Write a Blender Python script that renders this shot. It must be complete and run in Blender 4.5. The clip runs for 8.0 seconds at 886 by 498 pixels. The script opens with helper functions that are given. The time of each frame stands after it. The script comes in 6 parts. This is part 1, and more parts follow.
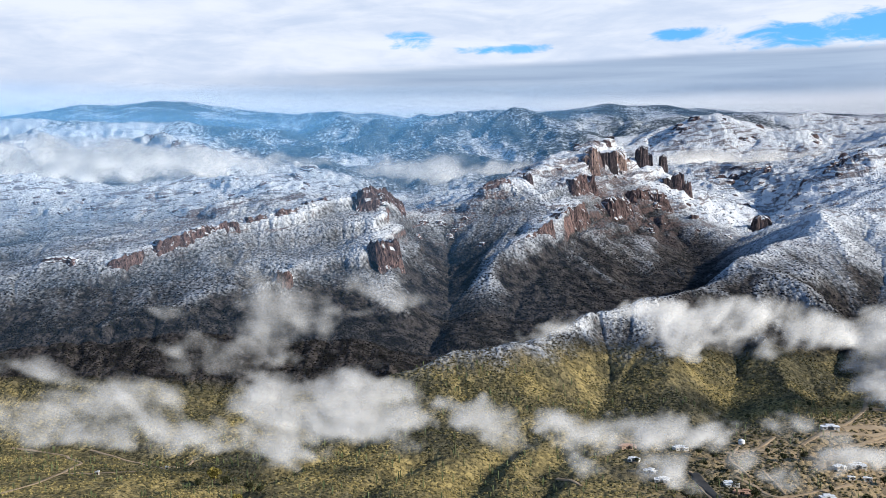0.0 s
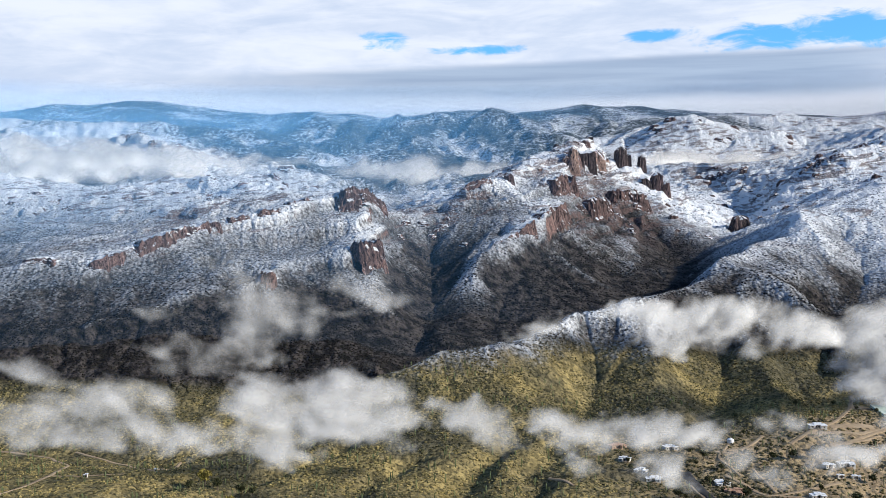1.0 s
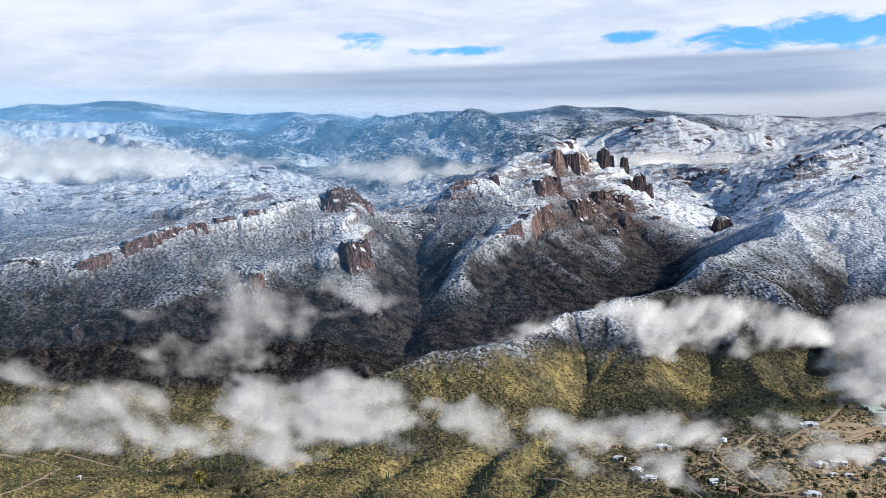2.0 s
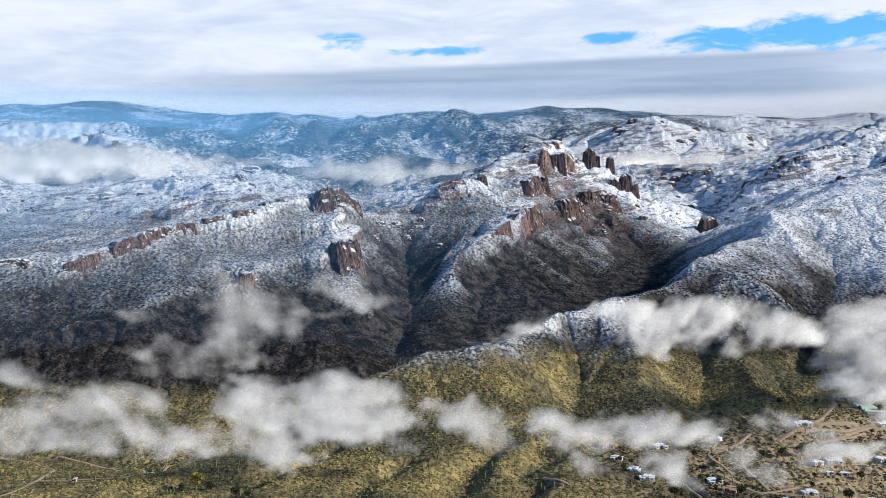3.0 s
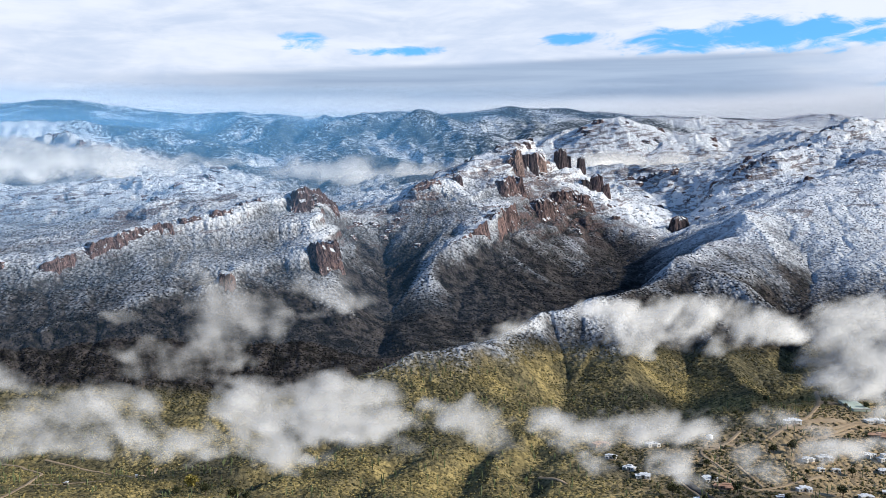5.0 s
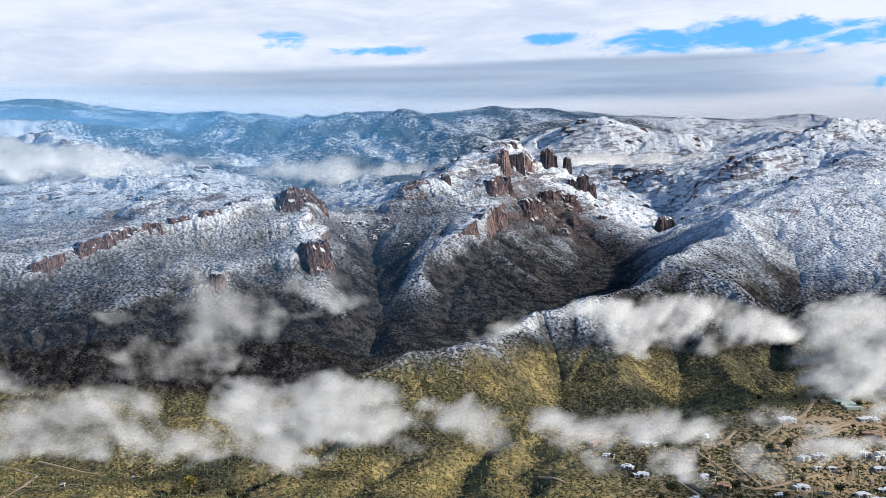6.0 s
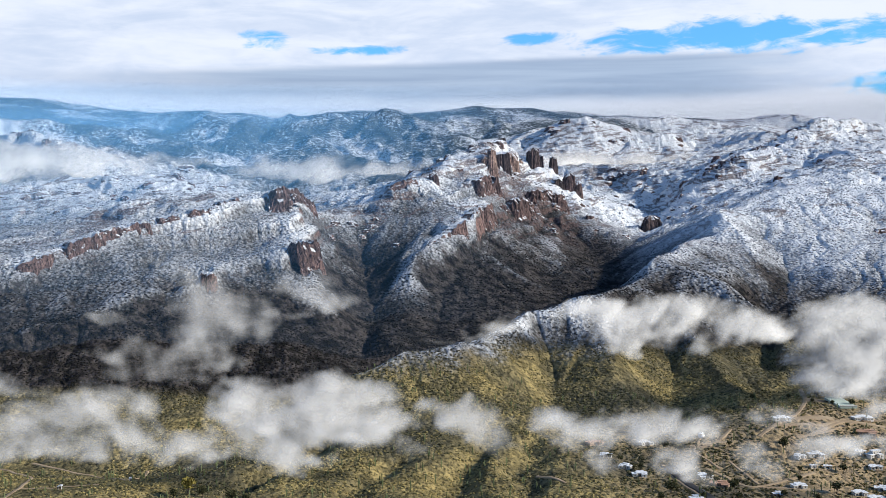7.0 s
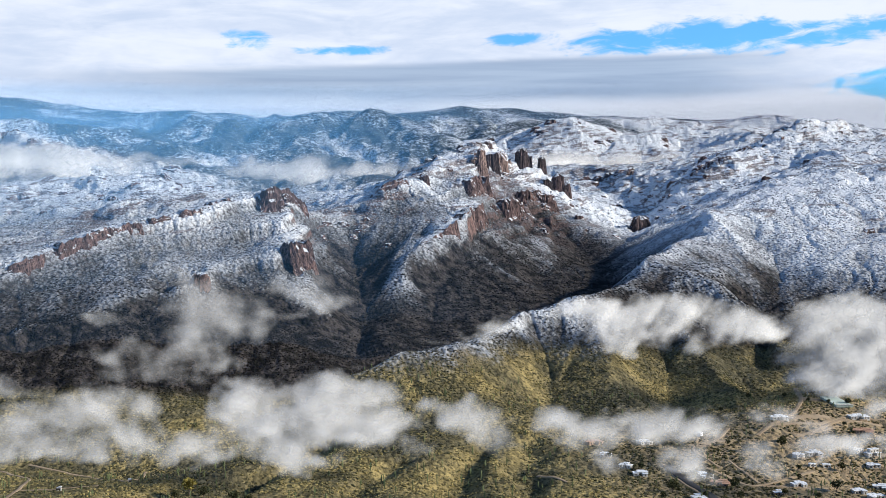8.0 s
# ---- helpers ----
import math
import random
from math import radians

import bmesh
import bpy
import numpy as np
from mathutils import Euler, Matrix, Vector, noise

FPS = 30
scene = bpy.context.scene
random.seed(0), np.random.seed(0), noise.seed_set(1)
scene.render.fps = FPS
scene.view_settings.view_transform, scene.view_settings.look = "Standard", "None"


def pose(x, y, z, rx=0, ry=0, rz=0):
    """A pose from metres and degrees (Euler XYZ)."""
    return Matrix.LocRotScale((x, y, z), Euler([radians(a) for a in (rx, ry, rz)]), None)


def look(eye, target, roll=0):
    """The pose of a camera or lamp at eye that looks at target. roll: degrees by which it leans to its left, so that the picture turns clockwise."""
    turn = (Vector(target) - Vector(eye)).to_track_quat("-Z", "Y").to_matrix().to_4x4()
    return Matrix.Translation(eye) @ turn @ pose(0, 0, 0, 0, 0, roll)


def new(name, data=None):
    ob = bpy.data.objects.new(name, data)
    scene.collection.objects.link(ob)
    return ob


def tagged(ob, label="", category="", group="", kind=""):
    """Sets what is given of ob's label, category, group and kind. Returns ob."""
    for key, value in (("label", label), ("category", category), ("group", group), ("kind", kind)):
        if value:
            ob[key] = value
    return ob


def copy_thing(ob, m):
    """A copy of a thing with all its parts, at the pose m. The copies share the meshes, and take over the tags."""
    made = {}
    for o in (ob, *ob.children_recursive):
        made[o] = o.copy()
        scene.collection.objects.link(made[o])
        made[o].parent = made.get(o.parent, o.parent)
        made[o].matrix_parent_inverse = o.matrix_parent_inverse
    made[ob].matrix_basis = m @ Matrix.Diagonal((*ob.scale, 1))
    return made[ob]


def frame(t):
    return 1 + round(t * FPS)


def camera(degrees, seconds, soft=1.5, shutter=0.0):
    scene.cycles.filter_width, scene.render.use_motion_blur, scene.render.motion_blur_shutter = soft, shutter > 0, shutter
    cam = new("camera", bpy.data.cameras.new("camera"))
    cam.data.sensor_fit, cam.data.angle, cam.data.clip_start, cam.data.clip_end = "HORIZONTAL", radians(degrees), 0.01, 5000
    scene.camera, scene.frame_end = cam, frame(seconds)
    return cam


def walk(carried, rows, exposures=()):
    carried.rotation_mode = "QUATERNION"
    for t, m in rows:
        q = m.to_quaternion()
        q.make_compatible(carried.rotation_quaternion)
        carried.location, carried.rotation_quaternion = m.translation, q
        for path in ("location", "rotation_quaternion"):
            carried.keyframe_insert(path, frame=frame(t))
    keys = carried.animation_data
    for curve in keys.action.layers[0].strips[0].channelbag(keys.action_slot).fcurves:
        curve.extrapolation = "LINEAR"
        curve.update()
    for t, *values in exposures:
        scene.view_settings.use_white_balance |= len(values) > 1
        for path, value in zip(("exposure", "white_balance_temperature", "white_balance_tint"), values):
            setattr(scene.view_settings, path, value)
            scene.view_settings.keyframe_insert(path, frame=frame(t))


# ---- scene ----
# Camera: a drone sliding to its left while it turns right, about 120 m over the foothills.
EYE = 120.0
cam = camera(45.0, 8.0, soft=0.7)
ROWS = [
    (0.0, 0.0, 0.0, 0.0, 0.0, -2.052, 0.412),
    (0.5, -3.78, 0.28, -0.01, -0.707, -2.04, 0.411),
    (1.0, -7.53, 0.6, -0.09, -1.379, -2.033, 0.41),
    (1.5, -11.41, 0.97, -0.17, -1.997, -2.021, 0.403),
    (3.0, -22.56, 1.51, -0.2, -3.58, -1.993, 0.432),
    (3.5, -26.27, 2.14, -0.16, -4.049, -1.997, 0.43),
    (4.0, -29.89, 2.79, -0.22, -4.556, -2.0, 0.424),
    (4.5, -33.69, 3.25, -0.37, -5.12, -1.994, 0.433),
    (6.0, -44.97, 4.67, -0.21, -6.68, -2.025, 0.455),
    (6.5, -48.69, 5.08, -0.11, -7.165, -2.029, 0.468),
    (7.0, -52.5, 5.38, 0.06, -7.698, -2.049, 0.469),
    (7.5, -56.29, 6.04, -0.02, -8.189, -2.049, 0.487),
    (8.0, -60.0, 6.68, -0.06, -8.59, -2.042, 0.463),
]
walk(cam, [(t, pose(x, y, EYE + z, 90 + pitch, 0, yaw) @ pose(0, 0, 0, 0, 0, -roll)) for t, x, y, z, yaw, pitch, roll in ROWS], [(0.0, 0.0, 5930.0, 10.0), (8.0, 0.0, 5930.0, 10.0)])
scene.cycles.transparent_max_bounces = 64

# ---- light: morning sun from the right and behind, broken cloud over the whole sky ----
SUN_AZ, SUN_EL = 110.0, 25.0  # degrees clockwise from the view's first direction, and above the horizon
sun_way = Vector((math.sin(radians(SUN_AZ)) * math.cos(radians(SUN_EL)), math.cos(radians(SUN_AZ)) * math.cos(radians(SUN_EL)), math.sin(radians(SUN_EL))))
sun_data = bpy.data.lights.new("sun", "SUN")
sun_data.energy, sun_data.angle, sun_data.color = 5.2, radians(1.5), (1.0, 0.90, 0.74)
sun = new("sun", sun_data)
sun.matrix_world = look(sun_way * 2000, (0, 0, 0))


class Tree:
    """A short way to write node trees."""

    def __init__(self, tree):
        self.tree, self.nodes = tree, tree.nodes
        tree.nodes.clear()

    def put(self, value, socket):
        if isinstance(value, bpy.types.NodeSocket):
            self.tree.links.new(value, socket)
        elif value is not None:
            socket.default_value = value

    def node(self, kind, out=0, settings=(), **inputs):
        n = self.nodes.new(kind)
        for key, value in settings:
            if key == "operation":
                n.operation = value
            else:
                n.attribute_name = value
        for key, value in inputs.items():
            key = key.replace("_", " ")
            self.put(value, n.inputs[int(key[1:]) if key[0] == "i" and key[1:].isdigit() else key])
        return n.outputs[out]

    def math(self, op, a, b=None, c=None, clamp=False):
        n = self.nodes.new("ShaderNodeMath")
        n.operation, n.use_clamp = op, clamp
        for i, v in enumerate((a, b, c)):
            self.put(v, n.inputs[i])
        return n.outputs[0]

    def noise(self, vector, scale, detail=4.0, rough=0.55, distortion=0.0):
        return self.node("ShaderNodeTexNoise", 0, Vector=vector, Scale=scale, Detail=detail, Roughness=rough, Distortion=distortion)

    def step(self, value, low, high):
        n = self.nodes.new("ShaderNodeMapRange")
        n.interpolation_type = "SMOOTHSTEP"
        for i, v in enumerate((value, low, high, 0.0, 1.0)):
            self.put(v, n.inputs[i])
        return n.outputs[0]

    def mix(self, fac, a, b):
        n = self.nodes.new("ShaderNodeMix")
        n.data_type = "RGBA"
        self.put(fac, n.inputs["Factor"])
        for v, s in ((a, n.inputs[6]), (b, n.inputs[7])):
            self.put((*v, 1.0) if isinstance(v, tuple) and len(v) == 3 else v, s)
        return n.outputs[2]

    def scaled(self, vector, sx, sy, sz, shift=(0, 0, 0)):
        return self.node("ShaderNodeMapping", 0, Vector=vector, Scale=(sx, sy, sz), Location=shift)


def make_world():
    world = bpy.data.worlds.new("sky")
    world.use_nodes = True
    scene.world = world
    t = Tree(world.node_tree)
    way = t.node("ShaderNodeTexCoord", 0)
    parts = t.nodes.new("ShaderNodeSeparateXYZ")
    t.put(way, parts.inputs[0])
    az = t.math("MULTIPLY", t.math("ARCTAN2", parts.outputs[0], parts.outputs[1]), 57.2958)
    el = t.math("MULTIPLY", t.math("ARCSINE", parts.outputs[2]), 57.2958)
    flat = t.node("ShaderNodeCombineXYZ", 0, X=az, Y=el, Z=0.0)
    sky = t.nodes.new("ShaderNodeTexSky")
    sky.sky_type, sky.sun_disc, sky.sun_elevation, sky.sun_rotation = "NISHITA", False, radians(SUN_EL), radians(SUN_AZ)
    blue = t.node("ShaderNodeVectorMath", 0, (("operation", "MULTIPLY"),), i0=sky.outputs[0], i1=SKY_BLUE)
    # soft streaks of cloud, flattened towards the horizon
    wide = t.noise(t.scaled(flat, 0.055, 0.24, 1.0), 1.0, 6.0, 0.55, 0.35)
    fine = t.noise(t.scaled(flat, 0.16, 0.75, 1.0, (7, 3, 0)), 1.0, 5.0, 0.55, 0.6)
    curl = t.noise(t.scaled(flat, 0.5, 1.5, 1.0, (1, 5, 0)), 1.0, 5.0, 0.6, 0.8)
    body = t.math("ADD", t.math("MULTIPLY", wide, 0.6), t.math("MULTIPLY", fine, 0.4))

    def gap(a, e, wa, we, tilt=0.0):
        """A hole in the cloud, around a direction."""
        da = t.math("SUBTRACT", az, a)
        de = t.math("SUBTRACT", t.math("SUBTRACT", el, e), t.math("MULTIPLY", da, tilt))
        d = t.math("ADD", t.math("POWER", t.math("DIVIDE", da, wa), 2.0), t.math("POWER", t.math("DIVIDE", de, we), 2.0))
        d = t.math("ADD", d, t.math("MULTIPLY", t.math("SUBTRACT", fine, 0.5), 4.5))
        d = t.math("ADD", d, t.math("MULTIPLY", t.math("SUBTRACT", wide, 0.5), 2.0))
        d = t.math("ADD", d, t.math("MULTIPLY", t.math("SUBTRACT", curl, 0.5), 4.5))
        return t.math("MULTIPLY", t.step(d, 1.7, 0.1), 0.97)

    holes = None
    for g in GAPS:
        h = gap(*g)
        holes = h if holes is None else t.math("MAXIMUM", holes, h)
    # the white deck, and the long grey layer below it
    white = t.mix(t.step(t.math("ADD", body, t.math("MULTIPLY", t.math("SUBTRACT", curl, 0.5), 0.12)), 0.38, 0.60), CLOUD_SHADE, CLOUD_WHITE)
    high = t.step(el, 11.5, 24.0)
    white = t.mix(high, white, CLOUD_OVERHEAD)
    top = t.math("ADD", t.math("MINIMUM", t.math("ADD", 7.55, t.math("MULTIPLY", az, 0.035)), 8.0), t.math("MULTIPLY", t.math("SUBTRACT", wide, 0.5), 0.45))
    under = t.math("ADD", 5.95, t.math("MULTIPLY", t.math("SUBTRACT", wide, 0.5), 1.0))
    band = t.math("MULTIPLY", t.step(el, t.math("SUBTRACT", under, 0.5), t.math("ADD", under, 0.5)), t.step(el, t.math("ADD", top, 0.22), t.math("SUBTRACT", top, 0.25)))
    band = t.math("MULTIPLY", band, t.math("MULTIPLY", t.step(az, -17.0, 0.0), t.step(az, 30.0, 20.0)))
    white = t.mix(t.step(el, 6.3, 5.5), white, CLOUD_WHITE)
    streak = t.noise(t.scaled(flat, 0.06, 1.6, 1.0, (2, 9, 0)), 1.0, 4.0, 0.6, 0.3)
    grey = t.mix(t.step(streak, 0.2, 0.8), BAND_DARK, BAND_LIGHT)
    deck = t.mix(t.math("MULTIPLY", band, 0.92), white, grey)
    ahead = t.step(t.math("ABSOLUTE", t.math("SUBTRACT", az, 5.0)), 85.0, 40.0)
    deck = t.mix(ahead, CLOUD_ROUND, deck)
    colour = t.mix(holes, deck, blue)
    back = t.node("ShaderNodeBackground", 0, Color=colour, Strength=1.0)
    t.put(back, t.nodes.new("ShaderNodeOutputWorld").inputs[0])


SKY_BLUE = (0.062, 0.142, 0.21)
CLOUD_WHITE, CLOUD_SHADE, CLOUD_OVERHEAD, CLOUD_ROUND = (0.91, 0.92, 0.955), (0.66, 0.725, 0.84), (0.088, 0.17, 0.33), (0.104, 0.19, 0.35)
BAND_DARK, BAND_LIGHT = (0.32, 0.405, 0.54), (0.48, 0.57, 0.69)
# azimuth, elevation, half width, half height, tilt
GAPS = [(-1.7, 8.9, 1.3, 0.45, -0.05), (3.4, 8.5, 2.2, 0.26, 0.0), (23.8, 8.85, 7.6, 0.8, 0.0), (12.5, 9.0, 1.4, 0.3, 0.05), (34.5, 6.3, 4.5, 0.9, 0.05)]
make_world()

# ---- materials ----
def material(name):
    m = bpy.data.materials.new(name)
    m.use_nodes = True
    t = Tree(m.node_tree)
    shader = t.nodes.new("ShaderNodeBsdfPrincipled")
    t.put(shader.outputs[0], t.nodes.new("ShaderNodeOutputMaterial").inputs[0])
    shader.inputs["Specular IOR Level"].default_value = 0.04
    return m, t, shader


def snow_cover(t, place, normal):
    """How far snow covers a spot: more of it high up and on slopes turned from the sun, less on steep rock, in patches."""
    parts = t.nodes.new("ShaderNodeSeparateXYZ")
    t.put(place, parts.inputs[0])
    facing = t.node("ShaderNodeVectorMath", 1, (("operation", "DOT_PRODUCT"),), i0=normal, i1=(sun_way.x, sun_way.y, 0.0))
    up = t.nodes.new("ShaderNodeSeparateXYZ")
    t.put(normal, up.inputs[0])
    patches = t.noise(t.scaled(place, 0.016, 0.010, 0.016), 1.0, 6.0, 0.6)
    line = t.math("ADD", parts.outputs[2], t.math("MULTIPLY", t.math("SUBTRACT", patches, 0.5), 26.0))
    line = t.math("SUBTRACT", line, t.math("MULTIPLY", facing, 30.0))
    # wind leaves more on crests and spurs
    line = t.math("ADD", line, t.math("MULTIPLY", t.node("ShaderNodeAttribute", 2, (("attribute_name", "crest"),)), t.math("MULTIPLY", t.step(parts.outputs[2], 28.0, 52.0), 30.0)))
    line = t.math("ADD", line, t.math("MULTIPLY", t.node("ShaderNodeAttribute", 2, (("attribute_name", "rib"),)), t.math("MULTIPLY", t.step(parts.outputs[2], 18.0, 60.0), t.math("ADD", 7.0, t.math("MULTIPLY", t.step(parts.outputs[0], -50.0, 20.0), 11.0)))))
    # north of the front ridge's crest
    behind_front = t.math("SUBTRACT", t.math("SUBTRACT", parts.outputs[1], 592.0), t.math("MULTIPLY", parts.outputs[0], 0.95))
    # the front ridge catches more than the deep canyons behind it
    line = t.math("ADD", line, t.math("MULTIPLY", t.step(parts.outputs[1], 760.0, 640.0), t.math("MULTIPLY", t.math("MULTIPLY", t.step(parts.outputs[0], -60.0, -20.0), t.step(parts.outputs[0], 330.0, 240.0)), t.math("MULTIPLY", t.step(parts.outputs[2], 14.0, 42.0), 45.0))))
    line = t.math("ADD", line, t.math("MULTIPLY", t.math("MULTIPLY", t.step(parts.outputs[0], 200.0, 380.0), t.step(parts.outputs[1], 690.0, 820.0)), t.math("ADD", 45.0, t.math("MULTIPLY", t.step(parts.outputs[1], 1050.0, 1500.0), 40.0))))
    # the shaded western slopes keep more, the rock of the castle-like peak less
    behind = t.math("SUBTRACT", t.math("SUBTRACT", parts.outputs[1], 865.0), t.math("MULTIPLY", parts.outputs[0], 0.69))
    west = t.math("MULTIPLY", t.step(parts.outputs[0], -40.0, -110.0), t.math("MULTIPLY", t.step(behind, -10.0, 14.0), t.step(parts.outputs[1], 1000.0, 880.0)))
    line = t.math("ADD", line, t.math("MULTIPLY", west, 7.0))
    spurs = t.math("MULTIPLY", t.math("MULTIPLY", t.step(parts.outputs[0], 30.0, -60.0), t.step(parts.outputs[1], 690.0, 780.0)), t.math("MULTIPLY", t.step(parts.outputs[1], 1000.0, 900.0), t.step(parts.outputs[2], 16.0, 50.0)))
    line = t.math("ADD", line, t.math("MULTIPLY", spurs, 11.0))
    # Thinner snow here also puts the peak's cloud shade into its colour.
    heart = t.math("MULTIPLY", t.step(t.math("ABSOLUTE", t.math("SUBTRACT", parts.outputs[0], 200.0)), 150.0, 70.0), t.step(t.math("ABSOLUTE", t.math("SUBTRACT", parts.outputs[1], 1260.0)), 200.0, 110.0))
    line = t.math("SUBTRACT", line, t.math("MULTIPLY", heart, 24.0))
    # little stays in the depth of the canyon, which also paints its shade
    canyon = t.math("MULTIPLY", t.math("MULTIPLY", t.step(parts.outputs[0], 30.0, 90.0), t.step(parts.outputs[1], 1200.0, 1060.0)), t.math("MULTIPLY", t.step(behind_front, -6.0, 20.0), t.step(parts.outputs[2], 110.0, 70.0)))
    line = t.math("SUBTRACT", line, t.math("MULTIPLY", canyon, 11.0))
    return t.step(line, 36.0, 200.0), up.outputs[2], facing, parts.outputs


def ground_material():
    m, t, shader = material("slopes")
    geo = t.nodes.new("ShaderNodeNewGeometry")
    place, normal = geo.outputs["Position"], geo.outputs["Normal"]
    cover, up, facing, xyz = snow_cover(t, place, normal)
    # brush and grass of the lower slopes
    big = t.noise(t.scaled(place, 0.014, 0.014, 0.02), 1.0, 5.0, 0.6)
    mid = t.noise(t.scaled(place, 0.11, 0.11, 0.11), 1.0, 4.0, 0.6)
    dots = t.noise(t.scaled(place, 0.55, 0.55, 0.55), 1.0, 3.0, 0.7)
    grass = t.mix(t.step(big, 0.38, 0.62), (0.165, 0.145, 0.088), (0.44, 0.345, 0.145))
    grass = t.mix(t.step(mid, 0.42, 0.62), t.mix(0.55, grass, (0.05, 0.048, 0.03)), grass)
    # bare sandy ground among the houses
    yard = t.math("MULTIPLY", t.step(xyz[0], 50.0, 120.0), t.step(xyz[1], 570.0, 500.0))
    grass = t.mix(t.math("MULTIPLY", yard, t.math("ADD", 0.28, t.math("MULTIPLY", 0.47, t.step(big, 0.42, 0.6)))), grass, (0.42, 0.31, 0.20))
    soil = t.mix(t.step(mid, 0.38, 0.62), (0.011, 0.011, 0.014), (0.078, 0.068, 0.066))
    # Offsets bring dark soil down into canyon and low west, painting their shade.
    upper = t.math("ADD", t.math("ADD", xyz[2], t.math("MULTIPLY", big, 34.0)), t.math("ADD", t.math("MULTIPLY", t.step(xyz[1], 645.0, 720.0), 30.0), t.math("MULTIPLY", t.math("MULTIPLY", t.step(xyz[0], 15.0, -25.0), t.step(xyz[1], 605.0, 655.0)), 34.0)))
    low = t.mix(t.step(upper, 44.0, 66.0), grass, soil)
    low = t.mix(t.math("MULTIPLY", t.step(dots, 0.50, 0.62), t.math("SUBTRACT", 1.0, t.math("MULTIPLY", yard, 0.6))), low, t.mix(0.8, low, (0.022, 0.024, 0.016)))
    # dark forest of the far heights
    forest = t.mix(t.step(mid, 0.4, 0.6), (0.020, 0.029, 0.030), (0.048, 0.060, 0.058))
    low = t.mix(t.step(xyz[1], 1900.0, 2600.0), low, forest)
    # frost and snow on the brush: small clumps nearby, stands of trees far off
    far = t.step(xyz[1], 1150.0, 2100.0)
    clump = t.math("SUBTRACT", 1.0, t.node("ShaderNodeTexVoronoi", 0, Vector=t.scaled(place, 0.34, 0.24, 0.34), Scale=1.0))
    grain = t.noise(t.scaled(place, 0.42, 0.30, 0.42), 1.0, 4.0, 0.68)
    speck = t.noise(t.scaled(place, 0.12, 0.09, 0.12), 1.0, 5.0, 0.65)
    near_bare = t.math("ADD", t.math("MULTIPLY", speck, 0.30), t.math("ADD", t.math("MULTIPLY", clump, 0.20), t.math("MULTIPLY", grain, 0.58)))
    speck_far = t.noise(t.scaled(place, 0.11, 0.05, 0.11), 1.0, 6.0, 0.68)
    bare = t.math("ADD", t.math("MULTIPLY", near_bare, t.math("SUBTRACT", 1.0, far)), t.math("MULTIPLY", speck_far, far))
    # the snowy domes of the east, and the forest of the far range, which keeps less
    domes = t.math("MULTIPLY", t.step(xyz[0], 380.0, 560.0), t.math("MAXIMUM", t.step(xyz[1], 3120.0, 2990.0), t.math("MULTIPLY", t.step(xyz[0], 980.0, 1090.0), t.step(xyz[1], 3900.0, 3700.0))))
    range_far = t.math("MULTIPLY", t.step(xyz[1], 1950.0, 2350.0), t.math("SUBTRACT", 1.0, domes))
    edge = t.math("SUBTRACT", 0.655, t.math("MULTIPLY", cover, 0.32))
    stands = t.noise(t.scaled(place, 0.006, 0.003, 0.006), 1.0, 5.0, 0.6)
    edge = t.math("ADD", edge, t.math("MULTIPLY", range_far, t.math("ADD", 0.255, t.math("MULTIPLY", t.math("SUBTRACT", 0.5, stands), 1.0))))
    edge = t.math("ADD", edge, t.math("MULTIPLY", t.math("MULTIPLY", domes, far), t.math("SUBTRACT", t.math("MULTIPLY", t.math("SUBTRACT", 0.5, stands), 0.45), 0.12)))
    knolls = t.math("MULTIPLY", t.step(xyz[0], -60.0, -160.0), t.math("MULTIPLY", t.step(xyz[1], 1180.0, 1450.0), t.step(xyz[1], 2000.0, 1850.0)))
    edge = t.math("SUBTRACT", edge, t.math("MULTIPLY", knolls, 0.09))
    # the open slopes of the far west lie deep in snow
    open_west = t.math("MULTIPLY", t.step(xyz[0], -560.0, -760.0), t.step(xyz[1], 3300.0, 2900.0))
    edge = t.math("SUBTRACT", edge, t.math("MULTIPLY", t.math("MULTIPLY", open_west, range_far), 0.24))
    white = t.step(bare, t.math("SUBTRACT", edge, 0.13), t.math("ADD", edge, 0.15))
    white = t.math("MULTIPLY", white, t.step(cover, 0.0, 0.10))
    flat = t.step(t.math("ADD", up, t.math("MULTIPLY", t.math("SUBTRACT", mid, 0.5), 0.4)), t.math("SUBTRACT", 0.34, t.math("MULTIPLY", far, 0.15)), t.math("SUBTRACT", 0.60, t.math("MULTIPLY", far, 0.15)))
    white = t.math("MULTIPLY", white, flat)
    snow = t.mix(t.step(speck, 0.4, 0.6), (0.73, 0.76, 0.80), (0.87, 0.88, 0.90))
    # a thin even frost between the clumps
    rime = t.math("MULTIPLY", t.step(cover, 0.0, 0.42), t.math("MULTIPLY", t.math("SUBTRACT", 0.50, t.math("MULTIPLY", range_far, 0.42)), t.step(up, 0.3, 0.7)))
    low = t.mix(t.math("MULTIPLY", rime, t.step(grain, 0.30, 0.62)), low, (0.60, 0.64, 0.70))
    colour = t.mix(t.math("MULTIPLY", white, t.math("ADD", 0.28, t.math("MULTIPLY", 0.72, t.step(cover, 0.25, 0.95)))), low, snow)
    # bare rock on the steepest faces, in upright streaks
    streak = t.noise(t.scaled(place, 0.22, 0.22, 0.035), 1.0, 5.0, 0.6)
    rock = t.mix(t.step(streak, 0.32, 0.66), (0.085, 0.062, 0.060), (0.29, 0.185, 0.16))
    crack = t.noise(t.scaled(place, 0.5, 0.5, 0.16), 1.0, 4.0, 0.7)
